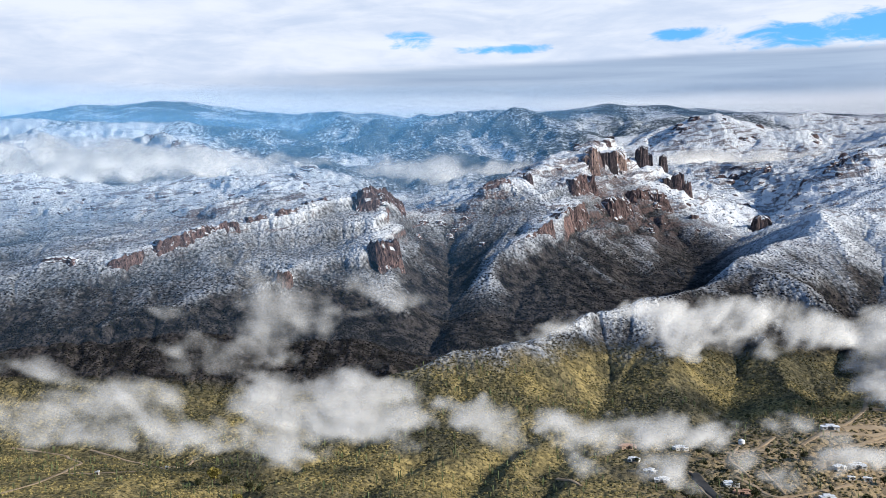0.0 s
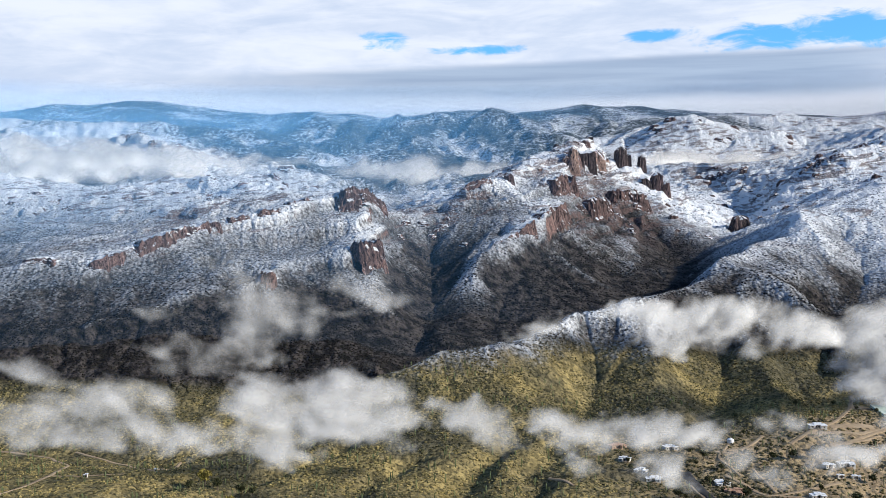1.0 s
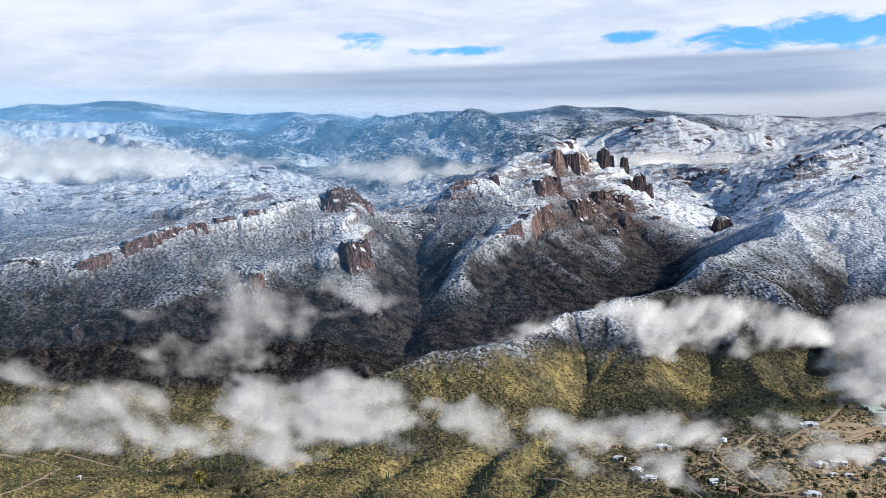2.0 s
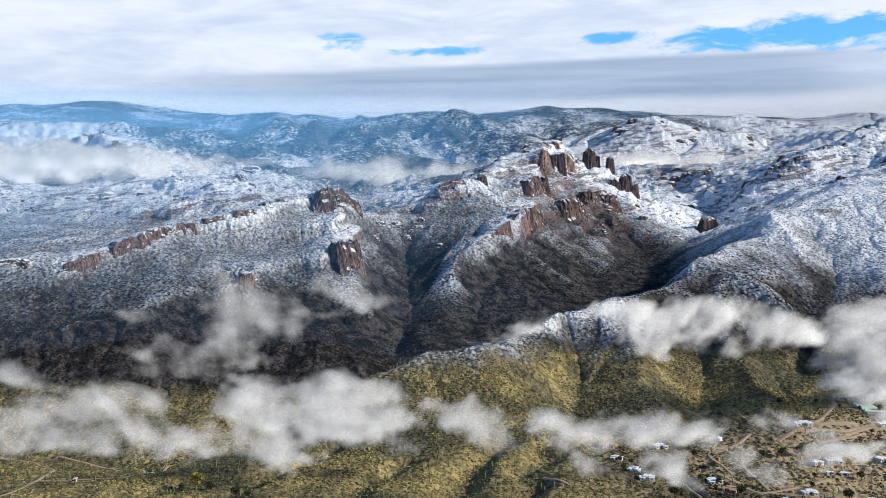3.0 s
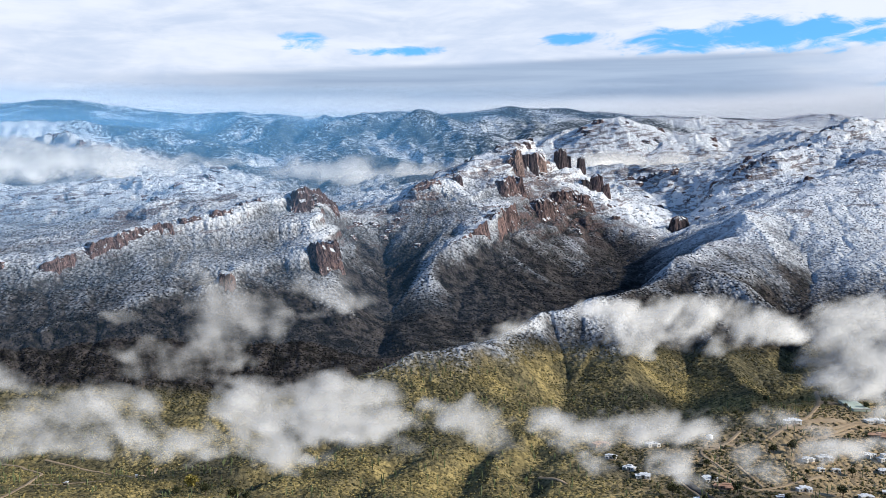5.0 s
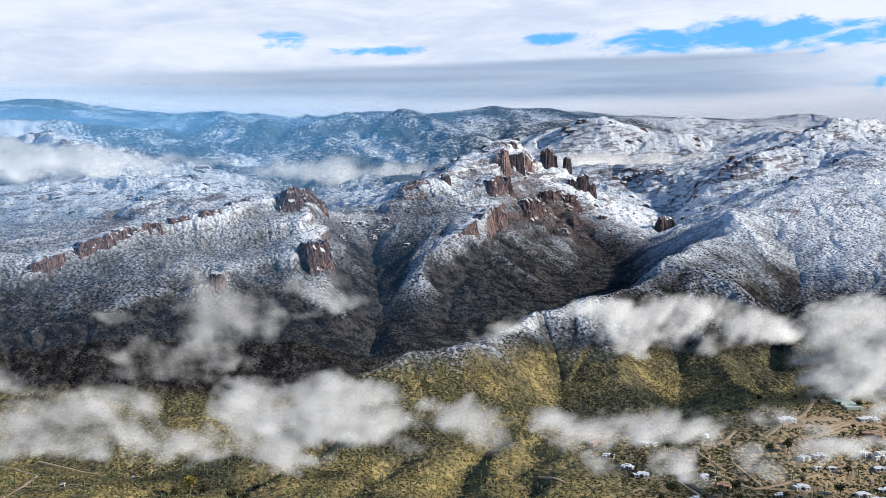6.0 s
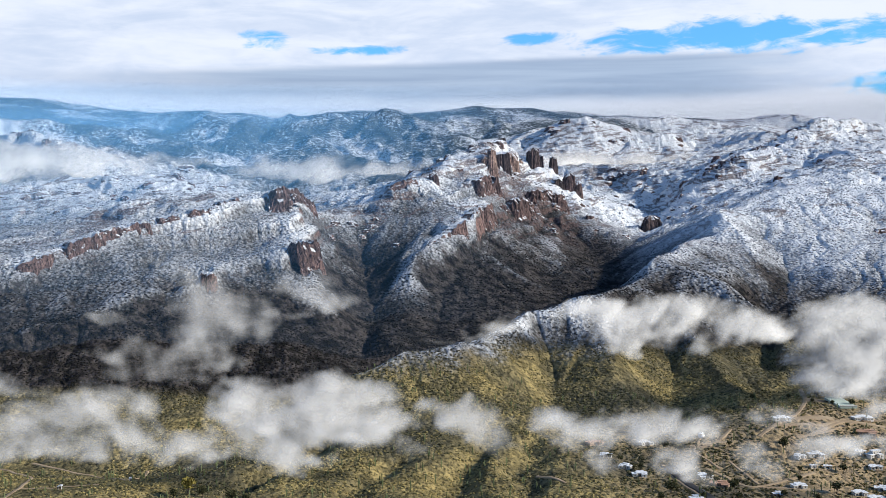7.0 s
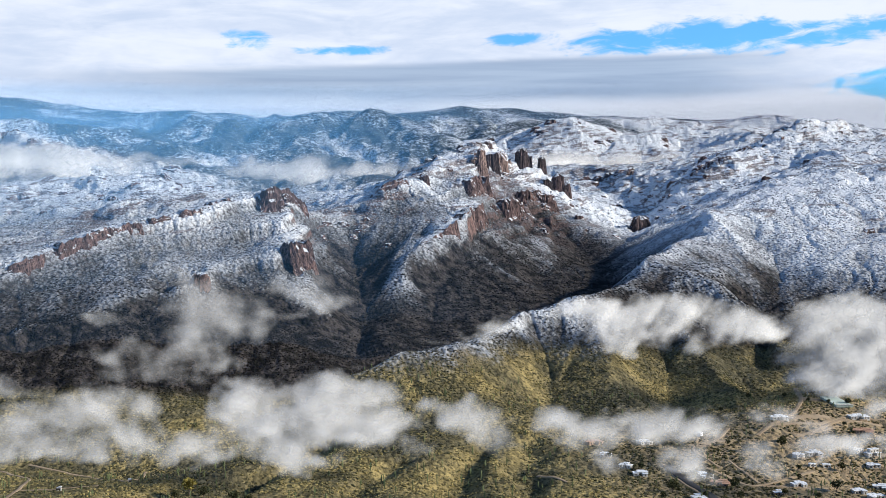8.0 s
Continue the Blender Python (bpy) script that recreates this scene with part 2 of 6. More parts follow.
    rock = t.mix(t.step(crack, 0.36, 0.46), (0.045, 0.036, 0.034), rock)
    steep = t.step(t.math("ADD", up, t.math("MULTIPLY", t.math("SUBTRACT", crack, 0.5), 0.25)), 0.45, 0.36)
    steep = t.math("MULTIPLY", steep, t.step(upper, 60.0, 80.0))
    ledge = t.math("MULTIPLY", steep, t.math("SUBTRACT", 1.0, t.math("MULTIPLY", t.step(crack, 0.58, 0.66), t.math("MULTIPLY", cover, 0.9))))
    colour = t.mix(ledge, colour, rock)
    # thin dark beds that break through the snow of the rocky heights
    tilt = t.node("ShaderNodeVectorMath", 1, (("operation", "DOT_PRODUCT"),), i0=place, i1=(-0.12, -0.12, 1.0))
    beds = t.noise(t.node("ShaderNodeCombineXYZ", 0, X=t.math("MULTIPLY", xyz[0], 0.03), Y=t.math("MULTIPLY", xyz[1], 0.026), Z=t.math("MULTIPLY", tilt, 0.20)), 1.0, 6.0, 0.68, 0.3)
    craggy = t.noise(t.scaled(place, 0.008, 0.006, 0.008), 1.0, 3.0, 0.5)
    high = t.math("MULTIPLY", t.step(xyz[2], 70.0, 120.0), t.math("SUBTRACT", 1.0, range_far))
    heart = t.math("MULTIPLY", t.step(t.math("ABSOLUTE", t.math("SUBTRACT", xyz[0], 190.0)), 170.0, 90.0), t.step(t.math("ABSOLUTE", t.math("SUBTRACT", xyz[1], 1250.0)), 280.0, 180.0))
    limit = t.math("SUBTRACT", 0.585, t.math("ADD", t.math("MULTIPLY", t.math("SUBTRACT", craggy, 0.42), 0.45), t.math("ADD", t.math("MULTIPLY", heart, 0.07), t.math("MULTIPLY", t.math("MULTIPLY", domes, far), 0.02))))
    out = t.math("MULTIPLY", high, t.step(beds, limit, t.math("ADD", limit, 0.05)))
    out = t.math("MULTIPLY", out, t.step(grain, 0.70, 0.50))
    colour = t.mix(t.math("MULTIPLY", out, 0.85), colour, t.mix(0.4, rock, (0.06, 0.05, 0.05)))
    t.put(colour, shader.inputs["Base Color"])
    shader.inputs["Roughness"].default_value = 0.9
    bump = t.nodes.new("ShaderNodeBump")
    bump.inputs["Strength"].default_value, bump.inputs["Distance"].default_value = 1.0, 1.6
    t.put(t.math("ADD", t.math("ADD", t.math("MULTIPLY", grain, 0.7), t.math("MULTIPLY", clump, 0.8)), t.math("MULTIPLY", t.math("MULTIPLY", speck_far, 5.0), t.math("ADD", 0.08, far))), bump.inputs["Height"])
    t.put(bump.outputs[0], shader.inputs["Normal"])
    return m


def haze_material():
    """Thin clear-air haze: its bluish light is put into the colour of faint sheets."""
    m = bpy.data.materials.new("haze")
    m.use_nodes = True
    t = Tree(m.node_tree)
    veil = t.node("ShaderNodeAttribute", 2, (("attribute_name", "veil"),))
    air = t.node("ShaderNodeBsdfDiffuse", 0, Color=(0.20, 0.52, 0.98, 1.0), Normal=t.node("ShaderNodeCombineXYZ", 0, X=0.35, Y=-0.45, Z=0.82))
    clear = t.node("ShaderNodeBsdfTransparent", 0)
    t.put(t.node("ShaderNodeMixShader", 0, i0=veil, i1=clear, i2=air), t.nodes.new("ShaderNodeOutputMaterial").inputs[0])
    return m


def fog_material():
    m = bpy.data.materials.new("mist")
    m.use_nodes = True
    t = Tree(m.node_tree)
    veil = t.node("ShaderNodeAttribute", 2, (("attribute_name", "veil"),))
    gain = t.node("ShaderNodeAttribute", 2, (("attribute_name", "gain"),))
    grain = t.node("ShaderNodeAttribute", 1, (("attribute_name", "grain"),))
    wisp = t.noise(grain, 1.6, 8.0, 0.58, 0.5)
    frayed = t.math("MULTIPLY", t.math("SUBTRACT", wisp, 0.5), t.math("MULTIPLY", t.step(veil, 0.0, 0.4), 1.5))
    body = t.math("MAXIMUM", t.math("SUBTRACT", t.math("ADD", veil, frayed), 0.10), 0.0)
    alpha = t.math("SUBTRACT", 1.0, t.math("EXPONENT", t.math("MULTIPLY", t.math("MULTIPLY", gain, body), -1.0)))
    puff = t.node("ShaderNodeAttribute", 1, (("attribute_name", "puff"),))
    body = t.node("ShaderNodeBsdfDiffuse", 0, Color=(0.96, 0.965, 0.97, 1.0), Normal=puff)
    clear = t.node("ShaderNodeBsdfTransparent", 0)
    t.put(t.node("ShaderNodeMixShader", 0, i0=alpha, i1=clear, i2=body), t.nodes.new("ShaderNodeOutputMaterial").inputs[0])
    return m


def bush_material():
    m, t, shader = material("desert_brush")
    geo = t.nodes.new("ShaderNodeNewGeometry")
    place, normal, chance = geo.outputs["Position"], geo.outputs["Normal"], geo.outputs["Random Per Island"]
    cover, up, facing, xyz = snow_cover(t, place, normal)
    big = t.noise(t.scaled(place, 0.014, 0.014, 0.02), 1.0, 5.0, 0.6)
    fine = t.noise(t.scaled(place, 2.3, 2.3, 2.3), 1.0, 3.0, 0.7)
    gold = t.math("ADD", t.math("MULTIPLY", big, 1.3), t.math("MULTIPLY", chance, 0.35))
    leaf = t.mix(t.step(gold, 0.70, 1.05), (0.12, 0.115, 0.062), (0.50, 0.40, 0.16))
    # As on the ground: darker brush paints the shade of canyon and low west.
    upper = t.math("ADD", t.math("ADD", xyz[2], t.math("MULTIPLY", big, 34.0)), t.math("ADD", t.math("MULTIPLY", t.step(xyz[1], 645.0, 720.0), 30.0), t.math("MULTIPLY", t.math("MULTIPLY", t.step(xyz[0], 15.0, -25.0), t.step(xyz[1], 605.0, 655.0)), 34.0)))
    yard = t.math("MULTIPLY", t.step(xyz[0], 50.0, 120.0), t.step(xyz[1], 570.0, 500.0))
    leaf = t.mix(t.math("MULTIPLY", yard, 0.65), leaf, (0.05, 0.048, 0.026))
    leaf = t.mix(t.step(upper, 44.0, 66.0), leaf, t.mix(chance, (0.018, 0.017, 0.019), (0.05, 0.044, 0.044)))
    leaf = t.mix(t.step(fine, 0.4, 0.62), t.mix(0.65, leaf, (0.010, 0.012, 0.008)), leaf)
    white = t.math("MULTIPLY", t.step(up, t.math("SUBTRACT", 0.84, t.math("MULTIPLY", cover, 0.72)), t.math("SUBTRACT", 1.10, t.math("MULTIPLY", cover, 0.72))), t.step(cover, 0.12, 0.5))
    leaf = t.mix(t.math("MULTIPLY", t.step(cover, 0.05, 0.7), 0.5), leaf, (0.5, 0.53, 0.58))
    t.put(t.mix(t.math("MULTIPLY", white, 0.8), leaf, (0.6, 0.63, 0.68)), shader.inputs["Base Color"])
    shader.inputs["Roughness"].default_value = 0.85
    return m


def rock_material(name, dark, light):
    m, t, shader = material(name)
    geo = t.nodes.new("ShaderNodeNewGeometry")
    place, normal = geo.outputs["Position"], geo.outputs["Normal"]
    up = t.nodes.new("ShaderNodeSeparateXYZ")
    t.put(normal, up.inputs[0])
    chance = t.node("ShaderNodeObjectInfo", 5)
    streak = t.noise(t.scaled(place, 0.30, 0.30, 0.05), 1.0, 6.0, 0.65)
    crack = t.noise(t.scaled(place, 0.75, 0.75, 0.2), 1.0, 5.0, 0.7)
    stain = t.noise(t.scaled(place, 0.07, 0.07, 0.05), 1.0, 4.0, 0.6)
    rock = t.mix(t.step(streak, 0.34, 0.66), dark, light)
    rock = t.mix(t.step(stain, 0.42, 0.62), t.mix(0.45, rock, dark), rock)
    rock = t.mix(t.math("MULTIPLY", chance, 0.3), rock, dark)
    rock = t.mix(t.step(crack, 0.50, 0.40), rock, (0.035, 0.03, 0.03))
    snow = t.step(t.math("ADD", up.outputs[2], t.math("MULTIPLY", t.math("SUBTRACT", crack, 0.5), 0.7)), 0.56, 0.72)
    t.put(t.mix(snow, rock, (0.78, 0.80, 0.83)), shader.inputs["Base Color"])
    shader.inputs["Roughness"].default_value = 0.88
    bump = t.nodes.new("ShaderNodeBump")
    bump.inputs["Strength"].default_value, bump.inputs["Distance"].default_value = 0.8, 1.6
    t.put(t.math("ADD", crack, t.math("MULTIPLY", streak, 1.6)), bump.inputs["Height"])
    t.put(bump.outputs[0], shader.inputs["Normal"])
    return m


def plain_material(name, colour, other, scale, rough=0.8, bump=0.0):
    """A surface that varies between two colours, in patches and in grain."""
    m, t, shader = material(name)
    place = t.node("ShaderNodeTexCoord", 3)
    a = t.noise(t.scaled(place, scale, scale, scale), 1.0, 5.0, 0.6)
    b = t.noise(t.scaled(place, scale * 9, scale * 9, scale * 9), 1.0, 3.0, 0.6)
    t.put(t.mix(t.step(t.math("ADD", t.math("MULTIPLY", a, 0.7), t.math("MULTIPLY", b, 0.3)), 0.36, 0.64), colour, other), shader.inputs["Base Color"])
    shader.inputs["Roughness"].default_value = rough
    if bump:
        n = t.nodes.new("ShaderNodeBump")
        n.inputs["Distance"].default_value = bump
        t.put(b, n.inputs["Height"])
        t.put(n.outputs[0], shader.inputs["Normal"])
    return m


STUCCO = plain_material("pale_stucco", (0.62, 0.58, 0.52), (0.74, 0.71, 0.66), 0.3, 0.9, 0.02)
TAN_STUCCO = plain_material("tan_stucco", (0.40, 0.28, 0.20), (0.50, 0.36, 0.26), 0.3, 0.9, 0.02)
ROOF = plain_material("white_roof", (0.82, 0.83, 0.84), (0.9, 0.91, 0.92), 0.2, 0.7, 0.02)
TILE_ROOF = plain_material("clay_roof", (0.42, 0.24, 0.16), (0.56, 0.36, 0.25), 0.4, 0.85, 0.05)
WOOD = plain_material("dark_wood", (0.10, 0.06, 0.035), (0.16, 0.10, 0.06), 1.0, 0.6)
DIRT = plain_material("pale_dirt", (0.34, 0.25, 0.16), (0.47, 0.36, 0.24), 0.12, 0.95, 0.1)
ASPHALT = plain_material("asphalt", (0.045, 0.045, 0.048), (0.07, 0.07, 0.072), 0.2, 0.85, 0.01)
COURT = plain_material("green_court", (0.46, 0.53, 0.45), (0.52, 0.60, 0.52), 0.1, 0.8)
LEAF = plain_material("autumn_leaves", (0.20, 0.17, 0.05), (0.34, 0.28, 0.07), 0.5, 0.8)
DARK_LEAF = plain_material("dark_leaves", (0.05, 0.06, 0.03), (0.10, 0.095, 0.045), 0.5, 0.8)
BARK = plain_material("grey_bark", (0.10, 0.08, 0.065), (0.16, 0.13, 0.11), 1.0, 0.9)
CACTUS = plain_material("cactus_skin", (0.12, 0.15, 0.07), (0.20, 0.23, 0.11), 0.6, 0.7)
PANE, pane_tree, pane_shader = material("window_glass")
pane_shader.inputs["Base Color"].default_value = (0.03, 0.04, 0.05, 1)
pane_shader.inputs["Roughness"].default_value = 0.08
pane_shader.inputs["Specular IOR Level"].default_value = 0.5
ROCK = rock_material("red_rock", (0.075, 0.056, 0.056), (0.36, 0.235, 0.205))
# Paler copy for fins and faces: the sun's glow is put into its colour.
SUNLIT_ROCK = rock_material("sunlit_rock", (0.20, 0.14, 0.12), (0.62, 0.43, 0.34))
# Darker copy for dark crags, with the shade of the notch in its colour.
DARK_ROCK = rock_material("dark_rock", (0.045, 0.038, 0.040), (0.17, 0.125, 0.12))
GROUND, BUSH, FOG, HAZE = ground_material(), bush_material(), fog_material(), haze_material()

# ---- relief ----
# The land is drawn from its ridges, spurs and stream beds; the slopes between them are filled in, then worn by running water.
LINES, CLIFFS = {}, []


def line(name, *points):
    LINES[name] = np.array(points, float)


def cliff(height, reach, *points):
    """A rock band, from its left to its right along its upper edge, that breaks off towards the south."""
    CLIFFS.append((height, reach, np.array(points, float)))


line("plain_south", (-400, 280, -4.0), (-150, 300, -2.0), (60, 300, -2.0), (250, 300, -6.0), (500, 280, -4.0))
line("plain_near", (-330, 430, -2.0), (-196, 506, 0.7), (-74, 450, 6.7), (-34, 433, 8.0), (26, 434, 6.9), (55, 443, 7.3), (85, 441, 5.5), (112, 436, 5.0), (122, 437, 3.1), (155, 429, 3.5), (195, 432, -1.8), (330, 420, -2.0))
line("plain_left", (-330, 560, -4.0), (-176, 546, -2.5), (-135, 523, -5.7), (-90, 520, 0.0), (-60, 560, 1.0))
line("bench_right", (150, 480, 9.0), (183, 503, 16.6), (225, 524, 18.3), (300, 560, 16.0))
line("bench_far", (165, 545, 12.0), (219, 549, 18.2), (280, 600, 22.0))
line("front_ridge", (-45, 575, 23.6), (-30, 583, 29.3), (-17, 587, 31.7), (6, 605, 40.9), (18, 607, 40.1), (31, 609, 41.6), (39, 612, 43.6), (49, 620, 41.8), (59, 635, 43.2), (75, 655, 46.7), (92, 680, 53.9), (111, 695, 54.5), (136, 705, 61.3), (148, 709, 60.9), (161, 725, 62.5), (180, 746, 64.9), (204, 785, 68.0), (221, 810, 80.0), (230, 821, 82.5), (249, 840, 85.0), (261, 865, 89.0), (284, 895, 92.0), (306, 910, 94.3), (333, 960, 108.7), (355, 1010, 118.6), (392, 1050, 119.5), (454, 1130, 136.5), (536, 1197, 152.1), (595, 1240, 163.8), (649, 1269, 175.3), (715, 1330, 181.8), (807, 1400, 196.9))
line("spur_a", (31, 609, 41.6), (45, 590, 29.9), (53, 572, 20.4), (70, 540, 13.7))
line("spur_b", (148, 709, 60.9), (135, 660, 41.7), (135, 627, 32.3), (128, 595, 20.7), (135, 552, 12.0))
line("spur_c", (180, 746, 64.9), (204, 705, 48.0), (202, 650, 29.6), (193, 590, 19.2), (173, 520, 14.8))
line("spur_d", (230, 821, 82.5), (252, 800, 73.0), (272, 786, 73.9), (285, 775, 57.7), (291, 764, 45.7), (267, 690, 35.1), (245, 620, 23.9))
line("spur_e", (536, 1197, 152.1), (484, 1020, 124.5), (492, 948, 102.6), (414, 850, 85.4), (370, 807, 73.6), (330, 740, 46.6), (284, 660, 26.9))
line("gully_a", (100, 685, 47.9), (99, 625, 20.9), (85, 580, 10.7), (77, 540, 5.3))
line("gully_b", (174, 722, 55.0), (186, 680, 29.4), (175, 637, 17.0), (159, 593, 8.4), (143, 550, 2.8))
line("gully_c", (240, 722, 46.0), (232, 692, 34.0), (214, 620, 17.5), (205, 565, 6.9))
line("gully_d", (368, 975, 112.0), (366, 930, 93.0), (358, 880, 80.0), (338, 815, 63.0), (326, 795, 57.0), (300, 740, 46.0), (269, 700, 32.2), (242, 630, 16.3))
line("canyon_east", (540, 1980, 150.0), (524, 1930, 152.9), (470, 1520, 112.0), (375, 1310, 92.0), (345, 1240, 88.0), (289, 1039, 81.0), (232, 950, 46.0), (165, 830, 34.0), (110, 755, 28.0), (60, 715, 22.0), (10, 700, 17.0), (-35, 655, 11.0), (-70, 600, 3.0), (-70, 555, 0.0))
line("canyon_mid", (-3, 1015, 105.7), (3, 970, 75.8), (3, 890, 52.0), (6, 819, 36.0), (12, 740, 31.0), (10, 700, 17.0))
line("crest_west", (-391, 900, 76.7), (-373, 900, 71.9), (-350, 915, 79.6), (-318, 950, 93.8), (-285, 975, 105.7), (-237, 990, 118.1), (-193, 1005, 128.4), (-150, 1005, 133.4), (-118, 1005, 135.8), (-74, 980, 136.9), (-52, 988, 132.2), (-44, 1005, 125.2), (-37, 1020, 121.0), (-18, 1028, 115.9), (1, 1038, 113.9), (9, 1050, 115.6), (21, 1074, 118.8), (35, 1088, 131.9), (56, 1099, 147.8), (73, 1130, 150.0), (98, 1185, 156.8), (116, 1240, 170.0), (134, 1300, 181.2), (155, 1380, 189.3), (177, 1430, 200.1), (197, 1460, 206.4), (212, 1480, 211.5), (226, 1495, 214.8), (236, 1500, 215.1), (246, 1490, 204.9), (260, 1480, 185.4), (276, 1480, 179.1), (296, 1480, 178.2), (305, 1470, 168.0), (318, 1455, 152.0), (328, 1415, 132.0), (332, 1320, 109.4), (336, 1258, 97.1), (319, 1160, 86.0))
line("saddle_back", (-37, 1020, 121.0), (-60, 1250, 85.0), (-100, 1400, 95.0))
line("spur_knob", (-52, 988, 132.2), (-58, 935, 108.2), (-57, 892, 93.6), (-42, 852, 72.2), (-36, 800, 56.0), (-31, 765, 35.7), (-34, 720, 26.0), (-33, 660, 21.6))
line("gully_knob", (-26, 1000, 103.4), (-22, 935, 83.1), (-9, 890, 58.0), (0, 815, 35.0), (-10, 728, 20.8))
line("spur_castle", (148, 1291, 178.7), (147, 1180, 145.8), (149, 1127, 136.5), (133, 1072, 120.7), (109, 1001, 107.6), (73, 955, 98.3), (49, 920, 82.3), (35, 882, 62.0), (29, 847, 48.0), (25, 774, 31.7), (19, 715, 24.4))
line("gully_castle", (141, 1040, 104.3), (118, 985, 84.6), (86, 925, 67.0), (65, 880, 50.8), (49, 800, 31.3), (40, 722, 22.2))
line("spur_east", (238, 1228, 123.8), (257, 1180, 86.0), (262, 1120, 72.0), (254, 1030, 58.0))
line("spur_mid", (199, 1191, 127.1), (188, 1090, 95.0), (181, 1020, 70.0), (176, 960, 52.0), (153, 860, 43.0))
line("ledge_mid", (149, 1127, 136.5), (199, 1191, 127.1), (238, 1228, 123.8), (277, 1260, 103.5))
line("lower_ridge", (-63, 925, 104.9), (-87, 890, 85.4), (-108, 835, 79.8), (-118, 784, 73.8), (-148, 767, 65.4), (-171, 742, 58.5), (-189, 722, 53.0), (-210, 714, 50.5), (-234, 695, 45.5), (-254, 680, 38.3), (-266, 672, 36.9), (-312, 650, 26.8))
line("hollow_lower", (-83, 850, 77.1), (-127, 790, 65.8), (-154, 755, 58.5), (-185, 722, 49.1), (-223, 718, 48.3), (-264, 688, 42.1))
line("hill_low", (-89, 745, 43.0), (-71, 728, 37.7), (-51, 712, 31.8), (-36, 700, 24.2), (-33, 650, 21.3))
line("wash_low", (-112, 740, 47.6), (-97, 690, 20.1), (-97, 640, 10.1), (-94, 560, 2.5))
line("foot_spur", (-169, 699, 40.9), (-128, 660, 24.0), (-134, 619, 7.0), (-145, 560, 5.9))
line("foot_dark", (-227, 697, 38.6), (-187, 658, 28.1), (-174, 610, 15.4))
line("cliff_west_back", (-599, 1150, 65.5), (-404, 1117, 84.6), (-424, 1207, 85.3), (-380, 1230, 89.1), (-332, 1300, 104.0))
line("slope_back", (-700, 1560, 120.0), (-560, 1500, 110.0), (-380, 1400, 100.0))
line("knolls", (-830, 1600, 162.4), (-710, 1720, 180.6), (-680, 1760, 185.3), (-627, 1740, 164.1), (-550, 1700, 149.2), (-487, 1640, 152.2), (-451, 1700, 157.5), (-421, 1800, 179.2), (-344, 1700, 168.3), (-306, 1690, 167.8), (-278, 1800, 181.9), (-244, 1900, 177.0), (-199, 1950, 160.7), (-159, 1960, 143.0))
line("knoll_spur", (-421, 1800, 179.2), (-314, 1593, 139.0), (-420, 1520, 124.0))
line("knoll_spur_b", (-278, 1800, 181.9), (-263, 1595, 157.5), (-280, 1500, 128.5))
line("vale_back", (-750, 1950, 165.0), (-500, 1880, 165.0), (-260, 2080, 160.0), (20, 1800, 112.0))
line("saddle_hill", (-117, 2150, 141.5), (-79, 2200, 161.4), (-39, 2230, 176.9), (2, 2200, 164.3), (42, 2150, 146.0))
line("dark_spur", (13, 1500, 120.8), (38, 1560, 147.0), (74, 1620, 163.2), (123, 1700, 157.8))
line("crest_haze", (-1359, 2500, 305.0), (-1010, 2450, 292.6), (-773, 2250, 271.5), (-614, 2110, 261.2), (-558, 2077, 268.8), (-537, 2070, 272.2), (-470, 1975, 240.7), (-435, 2050, 232.4), (-432, 2260, 253.0), (-348, 2180, 218.6), (-249, 2120, 198.0), (-170, 2250, 184.3))
line("vale_far", (-1399, 2700, 248.4), (-867, 2600, 278.4), (-465, 2650, 260.4), (-112, 2550, 219.1), (88, 2500, 218.4), (280, 2450, 225.4), (513, 2450, 223.7), (642, 2400, 207.9))
line("terrace_far", (-1552, 3000, 357.2), (-1151, 3022, 381.0), (-1032, 3100, 385.4), (-813, 3200, 380.4), (-630, 3300, 381.8))
line("spur_far_a", (220, 3837, 478.7), (161, 3500, 400.9), (198, 3200, 342.9), (271, 2900, 287.8))
line("spur_far_b", (-384, 4004, 491.7), (-251, 3600, 402.5), (-40, 3340, 365.1), (27, 2950, 292.5))
line("spur_far_c", (-810, 4631, 547.6), (-595, 4000, 436.2), (-387, 3300, 328.1), (-270, 2800, 259.4))
line("spur_far_d", (646, 4193, 534.7), (602, 3600, 415.3), (552, 3200, 340.4))
line("gully_far", (137, 3850, 475.8), (90, 3600, 400.1), (55, 3200, 318.7), (78, 2600, 233.4))
line("gully_far_b", (-141, 3970, 455.6), (-152, 3500, 357.3), (-142, 2900, 263.4))
line("skyline", (-2279, 4000, 469.2), (-1688, 4100, 479.8), (-1641, 4200, 496.7), (-1612, 4240, 506.6), (-1537, 4282, 536.8), (-1497, 4500, 573.6), (-1440, 4700, 588.0), (-1315, 4880, 622.5), (-1128, 4850, 610.5), (-961, 4780, 587.3), (-846, 4700, 559.1), (-737, 4631, 544.7), (-607, 4400, 515.9), (-513, 4200, 506.2), (-384, 4004, 491.7), (-300, 4000, 478.1), (-172, 3970, 457.9), (-141, 3970, 455.6), (-88, 3930, 464.2), (16, 3900, 454.7), (56, 3860, 475.2), (137, 3850, 477.8), (220, 3837, 478.7), (249, 3850, 466.9), (344, 3900, 468.7), (458, 4000, 489.5), (591, 4193, 524.1), (657, 4193, 532.3), (745, 4193, 523.0), (879, 4200, 524.9), (945, 4200, 513.4), (1069, 4250, 510.6), (1208, 4350, 498.4), (1292, 4400, 513.8), (1431, 4400, 503.6), (1546, 4400, 486.6), (1801, 4400, 466.3))
